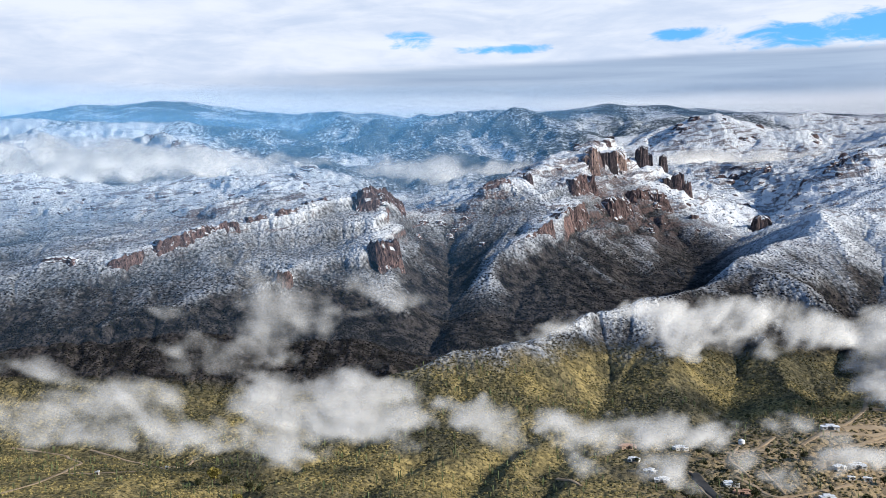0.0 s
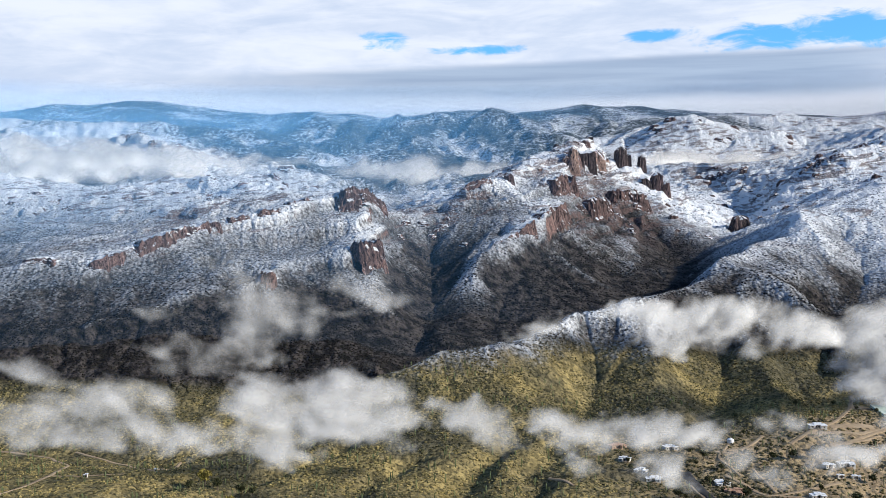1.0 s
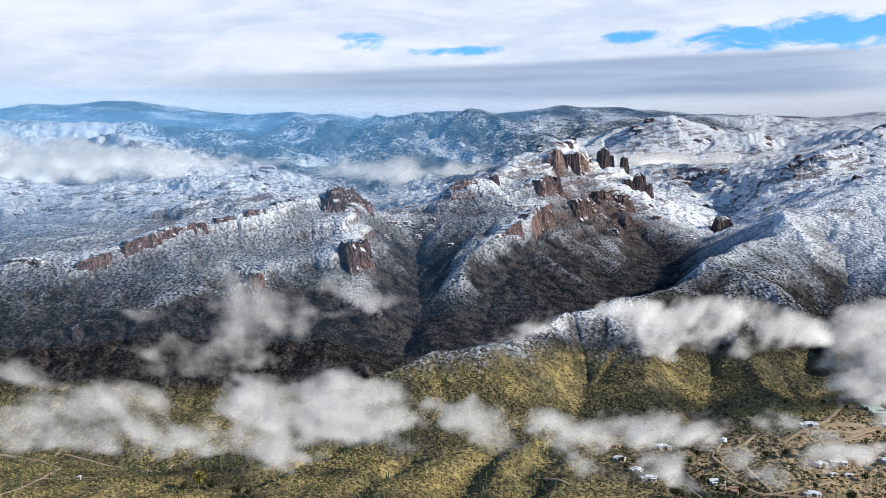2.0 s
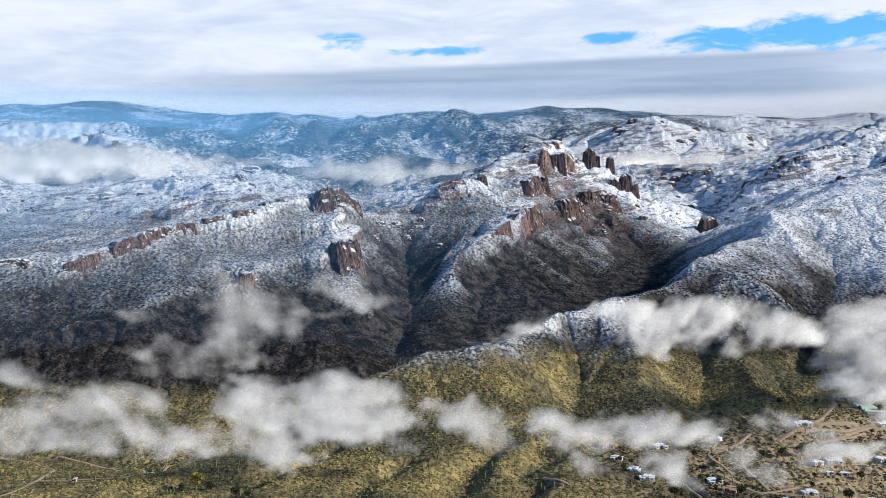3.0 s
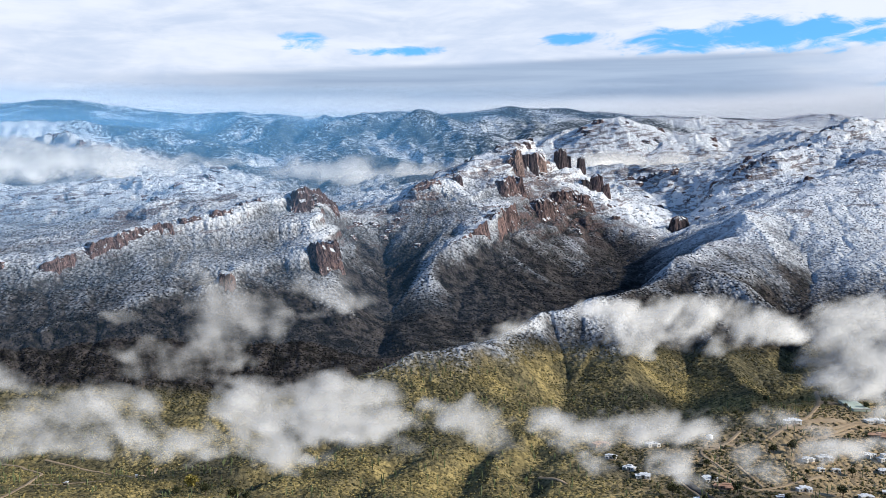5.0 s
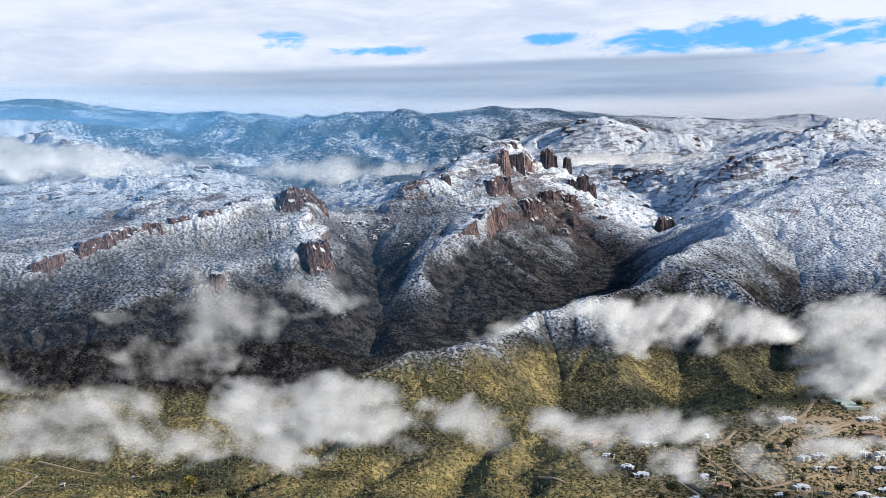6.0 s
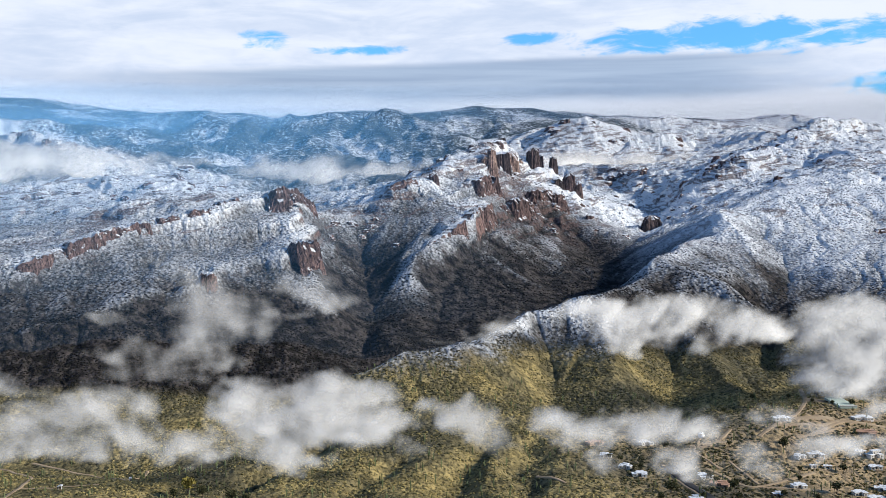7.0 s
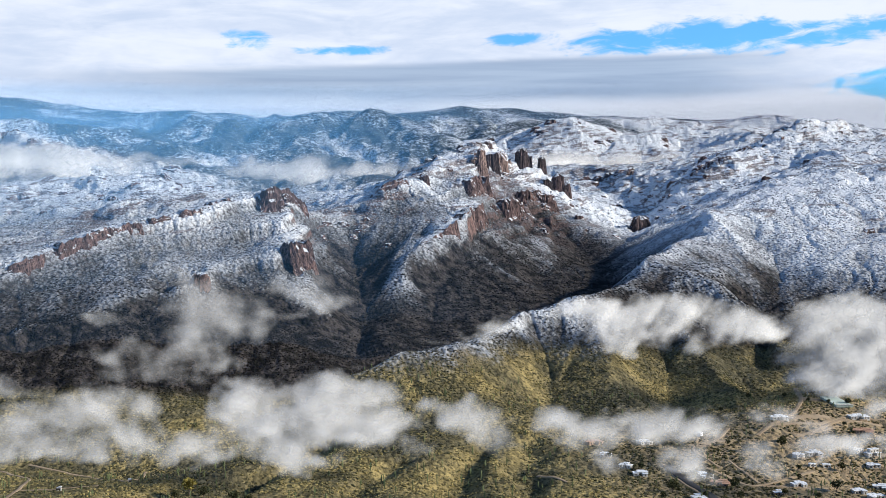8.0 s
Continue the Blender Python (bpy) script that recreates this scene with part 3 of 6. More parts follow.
line("dome_snow", (552, 2850, 282.9), (629, 2930, 342.4), (675, 2930, 365.1), (749, 2930, 381.5), (804, 2950, 365.9), (882, 2950, 342.2), (885, 2850, 306.0))
line("dome_spur", (749, 2930, 381.5), (722, 2700, 304.1), (668, 2550, 253.8))
line("pyramid", (681, 2500, 235.2), (794, 2680, 285.3), (875, 2776, 317.8), (937, 2790, 327.9), (966, 2790, 311.6), (978, 2720, 277.9), (969, 2600, 247.5))
line("pyramid_spur", (937, 2790, 327.9), (846, 2600, 262.1), (752, 2350, 205.2))
line("ridge_fog", (524, 1930, 152.9), (535, 2150, 210.4), (597, 2020, 197.3), (573, 1850, 167.8))
line("dome_east", (1094, 3420, 412.9), (1123, 3400, 418.1), (1142, 3350, 424.0), (1195, 3350, 413.1), (1267, 3400, 404.6), (1358, 3450, 399.2), (1381, 3600, 423.1), (1515, 3620, 429.3), (1549, 3600, 441.7), (1618, 3590, 449.2), (1692, 3590, 449.6), (1787, 3650, 435.1), (1967, 3700, 402.8), (2238, 3700, 395.2))
line("vale_east", (936, 2950, 320.1), (1102, 3000, 330.3), (1099, 2700, 313.3), (1100, 2500, 310.2))
line("ridge_east", (487, 1454, 135.4), (549, 1548, 171.2), (567, 1497, 189.2), (661, 1575, 210.7), (719, 1640, 228.3), (773, 1690, 248.6), (815, 1712, 268.5), (830, 1712, 270.1), (860, 1730, 266.3), (881, 1740, 270.2), (924, 1760, 266.1), (973, 1790, 260.7), (1087, 1850, 251.1))
line("gully_east", (451, 1380, 118.7), (515, 1420, 135.5), (582, 1440, 155.3), (678, 1480, 176.5))
line("spur_east_b", (923, 1757, 251.7), (760, 1500, 206.6), (649, 1269, 175.3))
line("castle_base", (150, 1200, 154.0), (172, 1268, 162.0), (200, 1345, 163.0), (217, 1405, 168.0), (240, 1432, 164.0), (262, 1450, 172.0), (296, 1440, 158.0))
line("castle_rim", (134, 1300, 181.2), (160, 1285, 180.0), (180, 1290, 182.0), (196, 1340, 184.0), (210, 1425, 196.0), (233, 1455, 196.0), (249, 1455, 191.0), (260, 1480, 185.4))
line("rim_castle", (63, 945, 93.1), (81, 968, 99.5), (100, 990, 105.2), (115, 1010, 117.6), (128, 1045, 124.7), (143, 1084, 116.2))
line("foot_castle", (70, 935, 88.4), (90, 958, 90.5), (112, 985, 93.7), (138, 1040, 94.3), (150, 1075, 100.0))
line("rim_chapel", (129, 1120, 147.3), (147, 1140, 152.0), (161, 1150, 151.0))
line("foot_chapel", (127, 1108, 133.9), (145, 1120, 134.0), (160, 1133, 136.5))
line("rim_nave", (168, 1130, 126.0), (180, 1140, 129.0), (199, 1160, 119.0))
line("foot_nave", (166, 1116, 115.2), (180, 1116, 105.3), (195, 1123, 103.9))
line("rim_choir", (209, 1225, 131.0), (232, 1240, 133.0), (249, 1240, 132.0), (262, 1245, 124.0))
line("foot_choir", (214, 1213, 116.6), (230, 1208, 105.2), (249, 1213, 106.6))
line("rim_west", (-300, 806, 83.0), (-276, 808, 82.0), (-249, 812, 83.0), (-238, 838, 90.0), (-224, 852, 97.0), (-211, 866, 101.0), (-188, 893, 106.5), (-163, 912, 110.0), (-145, 920, 114.8), (-123, 943, 123.5), (-106, 960, 129.5))
line("foot_west", (-300, 792, 75.0), (-270, 792, 73.0), (-246, 802, 74.0), (-234, 828, 80.5), (-207, 853, 91.9), (-184, 880, 98.0), (-163, 898, 101.7), (-141, 908, 107.2), (-121, 927, 114.2))
line("slope_west", (-246, 788, 63.0), (-212, 822, 76.0), (-178, 862, 88.0), (-129, 894, 91.0), (-98, 905, 95.0))
line("rim_knob", (-65, 858, 91.3), (-54, 872, 94.4), (-47, 880, 94.1), (-41, 885, 85.5))
line("foot_knob", (-63, 848, 79.8), (-52, 848, 70.8), (-40, 858, 70.1))
line("rim_crest", (-82, 975, 131.0), (-66, 982, 134.5), (-50, 1005, 129.5), (-40, 1018, 122.0))
line("foot_crest", (-79, 962, 118.1), (-62, 965, 114.0), (-42, 982, 111.7))
line("shoulder_d", (230, 806, 79.5), (244, 765, 72.0), (251, 742, 67.0), (262, 712, 50.0))
line("shoulder_e", (343, 970, 115.0), (336, 930, 106.0), (332, 891, 96.0), (320, 850, 83.0), (304, 800, 67.0))

cliff(8, 0, (-306, 806), (-290, 808), (-276, 808))
cliff(9, 0, (-256, 810), (-249, 812), (-243, 824), (-236, 839))
cliff(12, 0, (-235, 840), (-224, 852), (-211, 866), (-200, 878), (-188, 893), (-172, 905))
cliff(7, 0, (-168, 908), (-160, 914), (-151, 918))
cliff(12, 0, (-148, 919), (-134, 931), (-123, 943), (-110, 956), (-100, 963))
cliff(17, 0, (-83, 974), (-66, 982), (-50, 1005), (-40, 1018))
cliff(21, 0, (-66, 857), (-54, 872), (-47, 880), (-40, 886))
cliff(6, 30, (-124, 785), (-118, 784), (-111, 782))
cliff(11, 60, (-533, 1140), (-464, 1120), (-429, 1120), (-427, 1200), (-389, 1220))
cliff(12, 0, (60, 941), (72, 955), (84, 970), (100, 990))
cliff(13, 0, (98, 988), (107, 999), (116, 1012), (128, 1045), (137, 1068), (144, 1086))
cliff(16, 0, (127, 1119), (138, 1130), (150, 1142), (162, 1151))
cliff(21, 0, (166, 1129), (180, 1140), (190, 1150), (200, 1160))
cliff(24, 0, (207, 1224), (220, 1234), (234, 1240), (250, 1240), (263, 1245))
cliff(16, 45, (376, 1320), (391, 1318), (408, 1320))
cliff(12, 50, (540, 1512), (556, 1517), (571, 1518), (588, 1520), (598, 1520))
cliff(10, 40, (546, 1300), (573, 1300))
cliff(14, 40, (655, 1636), (669, 1640), (687, 1640), (697, 1644))
cliff(10, 40, (765, 1716), (785, 1722), (800, 1728))
cliff(14, 50, (-582, 2075), (-555, 2077), (-527, 2075))
cliff(8, 40, (39, 1100), (56, 1100), (71, 1110))
cliff(10, 40, (473, 930), (487, 930))

WASHES = []


def wash(depth, wide, *points):
    """A dry stream bed, cut into the foothills."""
    WASHES.append((depth, wide, np.array(points, float)))


wash(7, 11, (-40, 520), (-66, 490), (-82, 462), (-90, 440), (-88, 415), (-80, 380))
wash(4, 8, (-66, 490), (-98, 478), (-110, 455), (-124, 420))
wash(6, 9, (40, 512), (28, 490), (14, 465), (8, 440), (0, 405))
wash(5, 8, (60, 500), (46, 470), (40, 440), (30, 405))
wash(4, 7, (-12, 480), (-26, 455), (-34, 425), (-40, 395))

A0, A1, NA = radians(-27.0), radians(36.0), 840      # the azimuths and distances in which the land is drawn finely
L0, L1, NL = math.log(270.0), math.log(5150.0), 900


def lattice(i, j, seed):
    h = (i * 374761393 + j * 668265263 + seed * 974711) & 0xFFFFFFFF
    h = ((h ^ (h >> 13)) * 1274126177) & 0xFFFFFFFF
    return ((h ^ (h >> 16)) & 0xFFFF) / 65535.0


def value_noise(x, y, seed=0):
    i, j = np.floor(x).astype(np.int64), np.floor(y).astype(np.int64)
    u, v = x - i, y - j
    u, v = u * u * u * (u * (u * 6 - 15) + 10), v * v * v * (v * (v * 6 - 15) + 10)
    a, b = lattice(i, j, seed), lattice(i + 1, j, seed)
    c, d = lattice(i, j + 1, seed), lattice(i + 1, j + 1, seed)
    return (a + (b - a) * u) * (1 - v) + (c + (d - c) * u) * v - 0.5


def fbm(x, y, octaves=5, gain=0.5, seed=0):
    total, size = 0.0, 1.0
    for k in range(octaves):
        c, s = math.cos(0.7 * k), math.sin(0.7 * k)
        total = total + size * value_noise((c * x - s * y) * 2.03 ** k + 17 * k, (s * x + c * y) * 2.03 ** k - 9 * k, seed + k)
        size *= gain
    return total


def filled(na, nl, first, worn_land=None):
    """Heights on a grid of azimuths and distances that pass through all lines and are smooth between them;
    with worn_land, what is missing there to reach the lines again."""
    total, count = np.zeros((nl, na)), np.zeros((nl, na))
    for pts in LINES.values():
        for p, q in zip(pts[:-1], pts[1:]):
            f = np.linspace(0, 1, 400)[:, None]
            s = p + (q - p) * f
            a = np.arctan2(s[:, 0], s[:, 1])
            l = np.log(np.hypot(s[:, 0], s[:, 1]))
            i = np.rint((a - A0) / (A1 - A0) * (na - 1)).astype(int)
            j = np.rint((l - L0) / (L1 - L0) * (nl - 1)).astype(int)
            ok = (i >= 0) & (i < na) & (j >= 0) & (j < nl)
            high = s[:, 2]
            if worn_land is not None:
                jj = np.clip(np.rint((l - L0) / (L1 - L0) * (worn_land.shape[0] - 1)).astype(int), 0, worn_land.shape[0] - 1)
                ii = np.clip(np.rint((a - A0) / (A1 - A0) * (worn_land.shape[1] - 1)).astype(int), 0, worn_land.shape[1] - 1)
                high = high - worn_land[jj, ii]
            np.add.at(total, (j[ok], i[ok]), high[ok])
            np.add.at(count, (j[ok], i[ok]), 1)
    held = count > 0
    z = np.where(held, total / np.maximum(count, 1), first)
    ha, hl = (A1 - A0) / (na - 1), (L1 - L0) / (nl - 1)
    wa, wl = hl * hl, ha * ha
    for _ in range(260):
        p = np.pad(z, 1, mode="edge")
        mean = (wa * (p[1:-1, :-2] + p[1:-1, 2:]) + wl * (p[:-2, 1:-1] + p[2:, 1:-1])) / (2 * (wa + wl))
        z = np.where(held, z, mean)
    return z, held


def resized(z, na, nl):
    """A smooth enlargement of a grid."""
    def along(z, n):
        m = z.shape[0]
        x = np.linspace(0, m - 1, n)
        i = np.clip(np.floor(x).astype(int), 0, m - 2)
        f = (x - i)[:, None]
        p = [z[np.clip(i + k, 0, m - 1)] for k in (-1, 0, 1, 2)]
        return p[1] + 0.5 * f * (p[2] - p[0] + f * (2 * p[0] - 5 * p[1] + 4 * p[2] - p[3] + f * (3 * (p[1] - p[2]) + p[3] - p[0])))
    return along(along(z, nl).T, na).T


def worn(z, rounds, strength):
    """Cuts gullies where water would gather."""
    nl, na = z.shape
    r = np.exp(np.linspace(L0, L1, nl))[:, None] * np.ones((1, na))
    ha, hl = (A1 - A0) / (na - 1), (L1 - L0) / (nl - 1)
    index = np.arange(nl * na).reshape(nl, na)
    for _ in range(rounds):
        p = np.pad(z, 1, mode="edge")
        ip = np.pad(index, 1, mode="edge")
        best, to = np.zeros_like(z), index.copy()
        for dj in (-1, 0, 1):
            for di in (-1, 0, 1):
                if di or dj:
                    far = r * math.hypot(di * ha, dj * hl)
                    slope = (z - p[1 + dj:nl + 1 + dj, 1 + di:na + 1 + di]) / far
                    better = slope > best
                    best = np.where(better, slope, best)
                    to = np.where(better, ip[1 + dj:nl + 1 + dj, 1 + di:na + 1 + di], to)
        area, go = [1.0] * (nl * na), to.ravel().tolist()
        for k in np.argsort(-z.ravel()).tolist():
            if go[k] != k:
                area[go[k]] += area[k]
        flow = np.sqrt(np.minimum(np.array(area).reshape(nl, na), 900.0))
        z = z - np.minimum(strength * r * flow * np.minimum(best, 1.2), 0.4 * best * r * min(ha, hl))
        q = np.pad(z, 1, mode="edge")
        z = z + 0.05 * (q[1:-1, :-2] + q[1:-1, 2:] + q[:-2, 1:-1] + q[2:, 1:-1] - 4 * z)
    return z


def combed(z, grain, reach, seed):
    """Streaks that run down the slopes, as rills and ribs do."""
    nl, na = z.shape
    rng = np.random.default_rng(seed)
    n = rng.standard_normal((nl // grain + 3, na // grain + 3))
    n = resized(n, na, nl)
    gl, ga = np.gradient(z)
    ha, hl = (A1 - A0) / (na - 1), (L1 - L0) / (nl - 1)
    gl, ga = gl / hl / hl, ga / ha / ha      # the way down, in cells
    size = np.hypot(gl, ga) + 1e-9
    vl, va = gl / size, ga / size
    base_j, base_i = np.meshgrid(np.arange(nl), np.arange(na), indexing="ij")
    total = n.copy()
    for sign in (-1, 1):
        j, i = base_j.astype(float), base_i.astype(float)
        for _ in range(reach):
            jj, ii = np.clip(np.rint(j), 0, nl - 1).astype(int), np.clip(np.rint(i), 0, na - 1).astype(int)
            j, i = j + sign * vl[jj, ii], i + sign * va[jj, ii]
            jj, ii = np.clip(np.rint(j), 0, nl - 1).astype(int), np.clip(np.rint(i), 0, na - 1).astype(int)
            total += n[jj, ii]
    return total / total.std()


def bedded(x, y, z):
    """Steps along the tilted beds of the rock: ledges and low scarps, broken here and there."""
    s = z - 0.12 * (x + y) + 7 * fbm(x * 0.006, y * 0.006, 3, 0.5, 61)
    rocky = np.clip((z - 58) / 30, 0, 1) * np.clip((2500 - y) / 300, 0, 1)
    rocky = rocky * (1 - 0.75 * np.clip((x - 150) / 60, 0, 1) * np.clip((1120 - y) / 80, 0, 1))
    for period, share, seed in ((15.0, 0.55, 62), (6.0, 0.6, 63)):
        f = s / period + 0.3 * fbm(x * 0.02, y * 0.02, 3, 0.5, seed)
        f = f - np.floor(f)
        riser = np.clip(f / 0.28, 0, 1)
        broken = np.clip(0.55 + 2.2 * fbm(x * 0.013, y * 0.013, 3, 0.55, seed + 10), 0, 1)
        z = z + rocky * broken * share * period * (riser * riser * (3 - 2 * riser) - f)
    return z


def relief():
    z = None
    for k in (12, 6, 3, 2):
        na, nl = NA // k, NL // k
        z, held = filled(na, nl, 80.0 if z is None else resized(z, na, nl))
    # roughness, less of it on the plain
    a, l = np.meshgrid(np.linspace(A0, A1, na), np.linspace(L0, L1, nl))
    r = np.exp(l)
    wild = np.clip((z + 6) / 40, 0.15, 1)
    z = z + r * wild * (0.0026 * fbm(a * 30, l * 24, 5, 0.55, 3) + 0.003 * (np.abs(fbm(a * 14 + 5, l * 10, 4, 0.5, 9)) - 0.2))
    # ribs and ravines of the far range and its domes
    remote = np.clip((r - 1900) / 500, 0, 1) * np.clip((4150 - r) / 500, 0.2, 1) * np.interp(a, (0.13, 0.20), (1.0, 0.15))
    z = z + r * remote * (0.020 * (0.11 - np.abs(fbm(a * 26, l * 13, 4, 0.5, 15))) + 0.010 * (0.11 - np.abs(fbm(a * 60 + 2, l * 34, 3, 0.5, 16))))
    z = worn(z, 16, 0.00007)
    z = resized(z, NA, NL)
    a, l = np.meshgrid(np.linspace(A0, A1, NA), np.linspace(L0, L1, NL))
    r = np.exp(l)
    x, y = r * np.sin(a), r * np.cos(a)
    wild = np.clip((z + 8) / 34, 0.12, 1)
    close = 0.5 + 0.6 * np.clip((760 - r) / 150, 0, 1)
    gl, ga = np.gradient(z)
    steep = np.hypot(gl / ((L1 - L0) / (NL - 1)), ga / ((A1 - A0) / (NA - 1))) / r
    rills = close * np.clip(steep * 1.7, 0.1, 1) * (1 + 0.8 * np.clip((r - 1900) / 500, 0, 1)) * (1 + 1.4 * np.exp(-((x - 130) / 130) ** 2 - ((y - 960) / 190) ** 2))
    coarse, middle, fine = combed(z, 18, 54, 5), combed(z, 9, 30, 1), combed(z, 3, 14, 2)
    z = z + r * wild * rills * (0.0016 * coarse + 0.0012 * middle + 0.0005 * fine)
    rib = np.clip((0.5 * coarse + 0.75 * middle + 0.4 * fine) * np.clip(steep * 2.2, 0, 1), -2, 2)
    lack = 0.0
    for k in (12, 6, 4):
        lack, held = filled(NA // k, NL // k, lack if k == 12 else resized(lack, NA // k, NL // k), z)
    z = z + resized(lack, NA, NL)
    z = bedded(x, y, z)
    for depth, wide, pts in WASHES:
        best = np.full(x.shape, 1e9)
        wx, wy = x + 9 * value_noise(x * 0.05, y * 0.05, 31), y + 9 * value_noise(x * 0.05, y * 0.05, 32)
        for p, q in zip(pts[:-1], pts[1:]):
            d = q - p
            f = np.clip(((wx - p[0]) * d[0] + (wy - p[1]) * d[1]) / (d @ d), 0, 1)
            best = np.minimum(best, np.hypot(wx - p[0] - f * d[0], wy - p[1] - f * d[1]))
        z = z - depth * np.exp(-((best / wide) ** 2))
    for n, (height, reach, pts) in enumerate(CLIFFS):
        if not reach:
            continue
        near = (x > pts[:, 0].min() - 2 * reach) & (x < pts[:, 0].max() + 2 * reach) & (y > pts[:, 1].min() - 4 * reach) & (y < pts[:, 1].max() + 2 * reach)
        px, py = x[near], y[near]
        px = px + 0.008 * r[near] * fbm(a[near] * 90, l[near] * 60, 3, 0.6, 40 + n)
        py = py + 0.012 * r[near] * fbm(a[near] * 110 + 3, l[near] * 40, 3, 0.6, 70 + n)
        best, side, at = np.full(px.shape, 1e9), np.zeros(px.shape), np.zeros(px.shape)
        for k, (p, q) in enumerate(zip(pts[:-1], pts[1:])):
            d = q - p
            f = np.clip(((px - p[0]) * d[0] + (py - p[1]) * d[1]) / (d @ d), 0, 1)
            ex, ey = px - p[0] - f * d[0], py - p[1] - f * d[1]
            far = np.hypot(ex, ey)
            nearer = far < best
            best = np.where(nearer, far, best)
            side = np.where(nearer, d[0] * ey - d[1] * ex, side)
            at = np.where(nearer, (k + f) / (len(pts) - 1), at)
        taper = np.clip(np.minimum(at, 1 - at) * 6 + 0.15, 0, 1)
        tall = height * 0.75 * taper * (0.8 + 1.1 * value_noise(at * 9, at * 0 + n, n) + 0.4 * value_noise(at * 37, at * 0 + n, n + 3))
        drop = np.where(side < 0, np.exp(-((best / reach) ** 2)), 0.0)
        z[near] -= tall * drop
    rough = np.clip((z - 2) / 30, 0.06, 1)
    z = z + r * rough * (0.0005 + 0.0010 * np.clip((y - 1050) / 500, 0, 1) * np.clip((3400 - y) / 500, -0.3, 1)) * fbm(a * 170, l * 62, 4, 0.6, 21)
    return x, y, z, rib


X, Y, Z, RIB = relief()


def height_at(x, y):
    """The land's height at places in the plan."""
    a = (np.arctan2(x, y) - A0) / (A1 - A0) * (NA - 1)
    l = (np.log(np.hypot(x, y)) - L0) / (L1 - L0) * (NL - 1)
    i, j = np.clip(np.floor(a).astype(int), 0, NA - 2), np.clip(np.floor(l).astype(int), 0, NL - 2)
    u, v = np.clip(a - i, 0, 1), np.clip(l - j, 0, 1)
    return (Z[j, i] * (1 - u) + Z[j, i + 1] * u) * (1 - v) + (Z[j + 1, i] * (1 - u) + Z[j + 1, i + 1] * u) * v


def mesh_of(name, verts, faces, mat, smooth=True):
    """A mesh from arrays of vertices and of triangles or quads."""
    me = bpy.data.meshes.new(name)
    verts, faces = np.asarray(verts, np.float32), np.asarray(faces, np.int32)
    me.vertices.add(len(verts))
    me.vertices.foreach_set("co", verts.ravel())
    n, k = faces.shape
    me.loops.add(n * k)
    me.loops.foreach_set("vertex_index", faces.ravel())
    me.polygons.add(n)
    me.polygons.foreach_set("loop_start", np.arange(0, n * k, k, dtype=np.int32))
    me.polygons.foreach_set("loop_total", np.full(n, k, np.int32))
    me.polygons.foreach_set("use_smooth", np.full(n, smooth))
    me.materials.append(mat)
    me.update(calc_edges=True)
    return me


def grid_faces(nl, na):
    k = np.arange(nl * na).reshape(nl, na)
    return np.stack([k[:-1, :-1], k[:-1, 1:], k[1:, 1:], k[1:, :-1]], -1).reshape(-1, 4)


def averaged(z, k, axis):
    """A running mean over 2k + 1 cells, twice."""
    for _ in range(2):
        p = np.pad(z, [(k + 1, k) if i == axis else (0, 0) for i in (0, 1)], mode="edge").cumsum(axis)
        n = p.shape[axis]
        z = (np.take(p, range(2 * k + 1, n), axis) - np.take(p, range(0, n - 2 * k - 1), axis)) / (2 * k + 1)
    return z


def make_ground():
    """One sheet round the whole place: fine where the land is drawn, coarse beside and behind the camera."""
    az = np.concatenate([np.linspace(A0, A1, NA), np.linspace(A1, A0 + 2 * math.pi, 62)[1:]])
    ls = np.concatenate([np.log(np.array([0.02, 12, 30, 60, 100, 150, 200, 240])), np.linspace(L0, L1, NL), np.log(np.array([5600.0, 6500, 8000]))])
    a, l = np.meshgrid(az, ls)
    z = np.zeros_like(a)
    z[8:8 + NL, :NA] = Z
    f = np.linspace(0, 1, 62)[1:]
    f = f * f * (3 - 2 * f)
    z[8:8 + NL, NA:] = Z[:, -1:] * (1 - f) + Z[:, :1] * f
    behind = np.clip(1.4 - np.abs(np.arange(1, 62) - 31) / 16, 0, 1)
    z[8:8 + NL, NA:] *= 1 - 0.97 * behind
    z[:8] = z[8].mean() + (z[8] - z[8].mean()) * (np.linspace(0, 1, 9)[:8, None] ** 2)
    z[8 + NL:] = z[7 + NL] * np.array([0.9, 0.6, 0.2])[:, None]
    r = np.exp(l)
    verts = np.stack([r * np.sin(a), r * np.cos(a), z], -1).reshape(-1, 3)
    faces = grid_faces(len(ls), len(az))
    k = np.arange(len(ls) * len(az)).reshape(len(ls), len(az))
    seam = np.stack([k[:-1, -1], k[:-1, 0], k[1:, 0], k[1:, -1]], -1)
    sheet = mesh_of("ground", verts, np.concatenate([faces, seam])[:, ::-1], GROUND)
    wide = averaged(averaged(Z, 9, 0), 22, 1)
    crest = np.zeros_like(a)
    crest[8:8 + NL, :NA] = np.clip((Z - wide) / (0.006 * np.exp(np.linspace(L0, L1, NL))[:, None]), -0.3, 1.0)
    sheet.attributes.new("crest", "FLOAT", "POINT").data.foreach_set("value", crest.astype(np.float32).ravel())
    rib = np.zeros_like(a)
    rib[8:8 + NL, :NA] = RIB
    sheet.attributes.new("rib", "FLOAT", "POINT").data.foreach_set("value", rib.astype(np.float32).ravel())
    ground = new("ground", sheet)
    return tagged(ground, "snow-dusted rocky mountain slopes above olive desert foothills", "ground", kind="structure")


make_ground()


# ---- the courses of the tracks ----
TRACKS = []


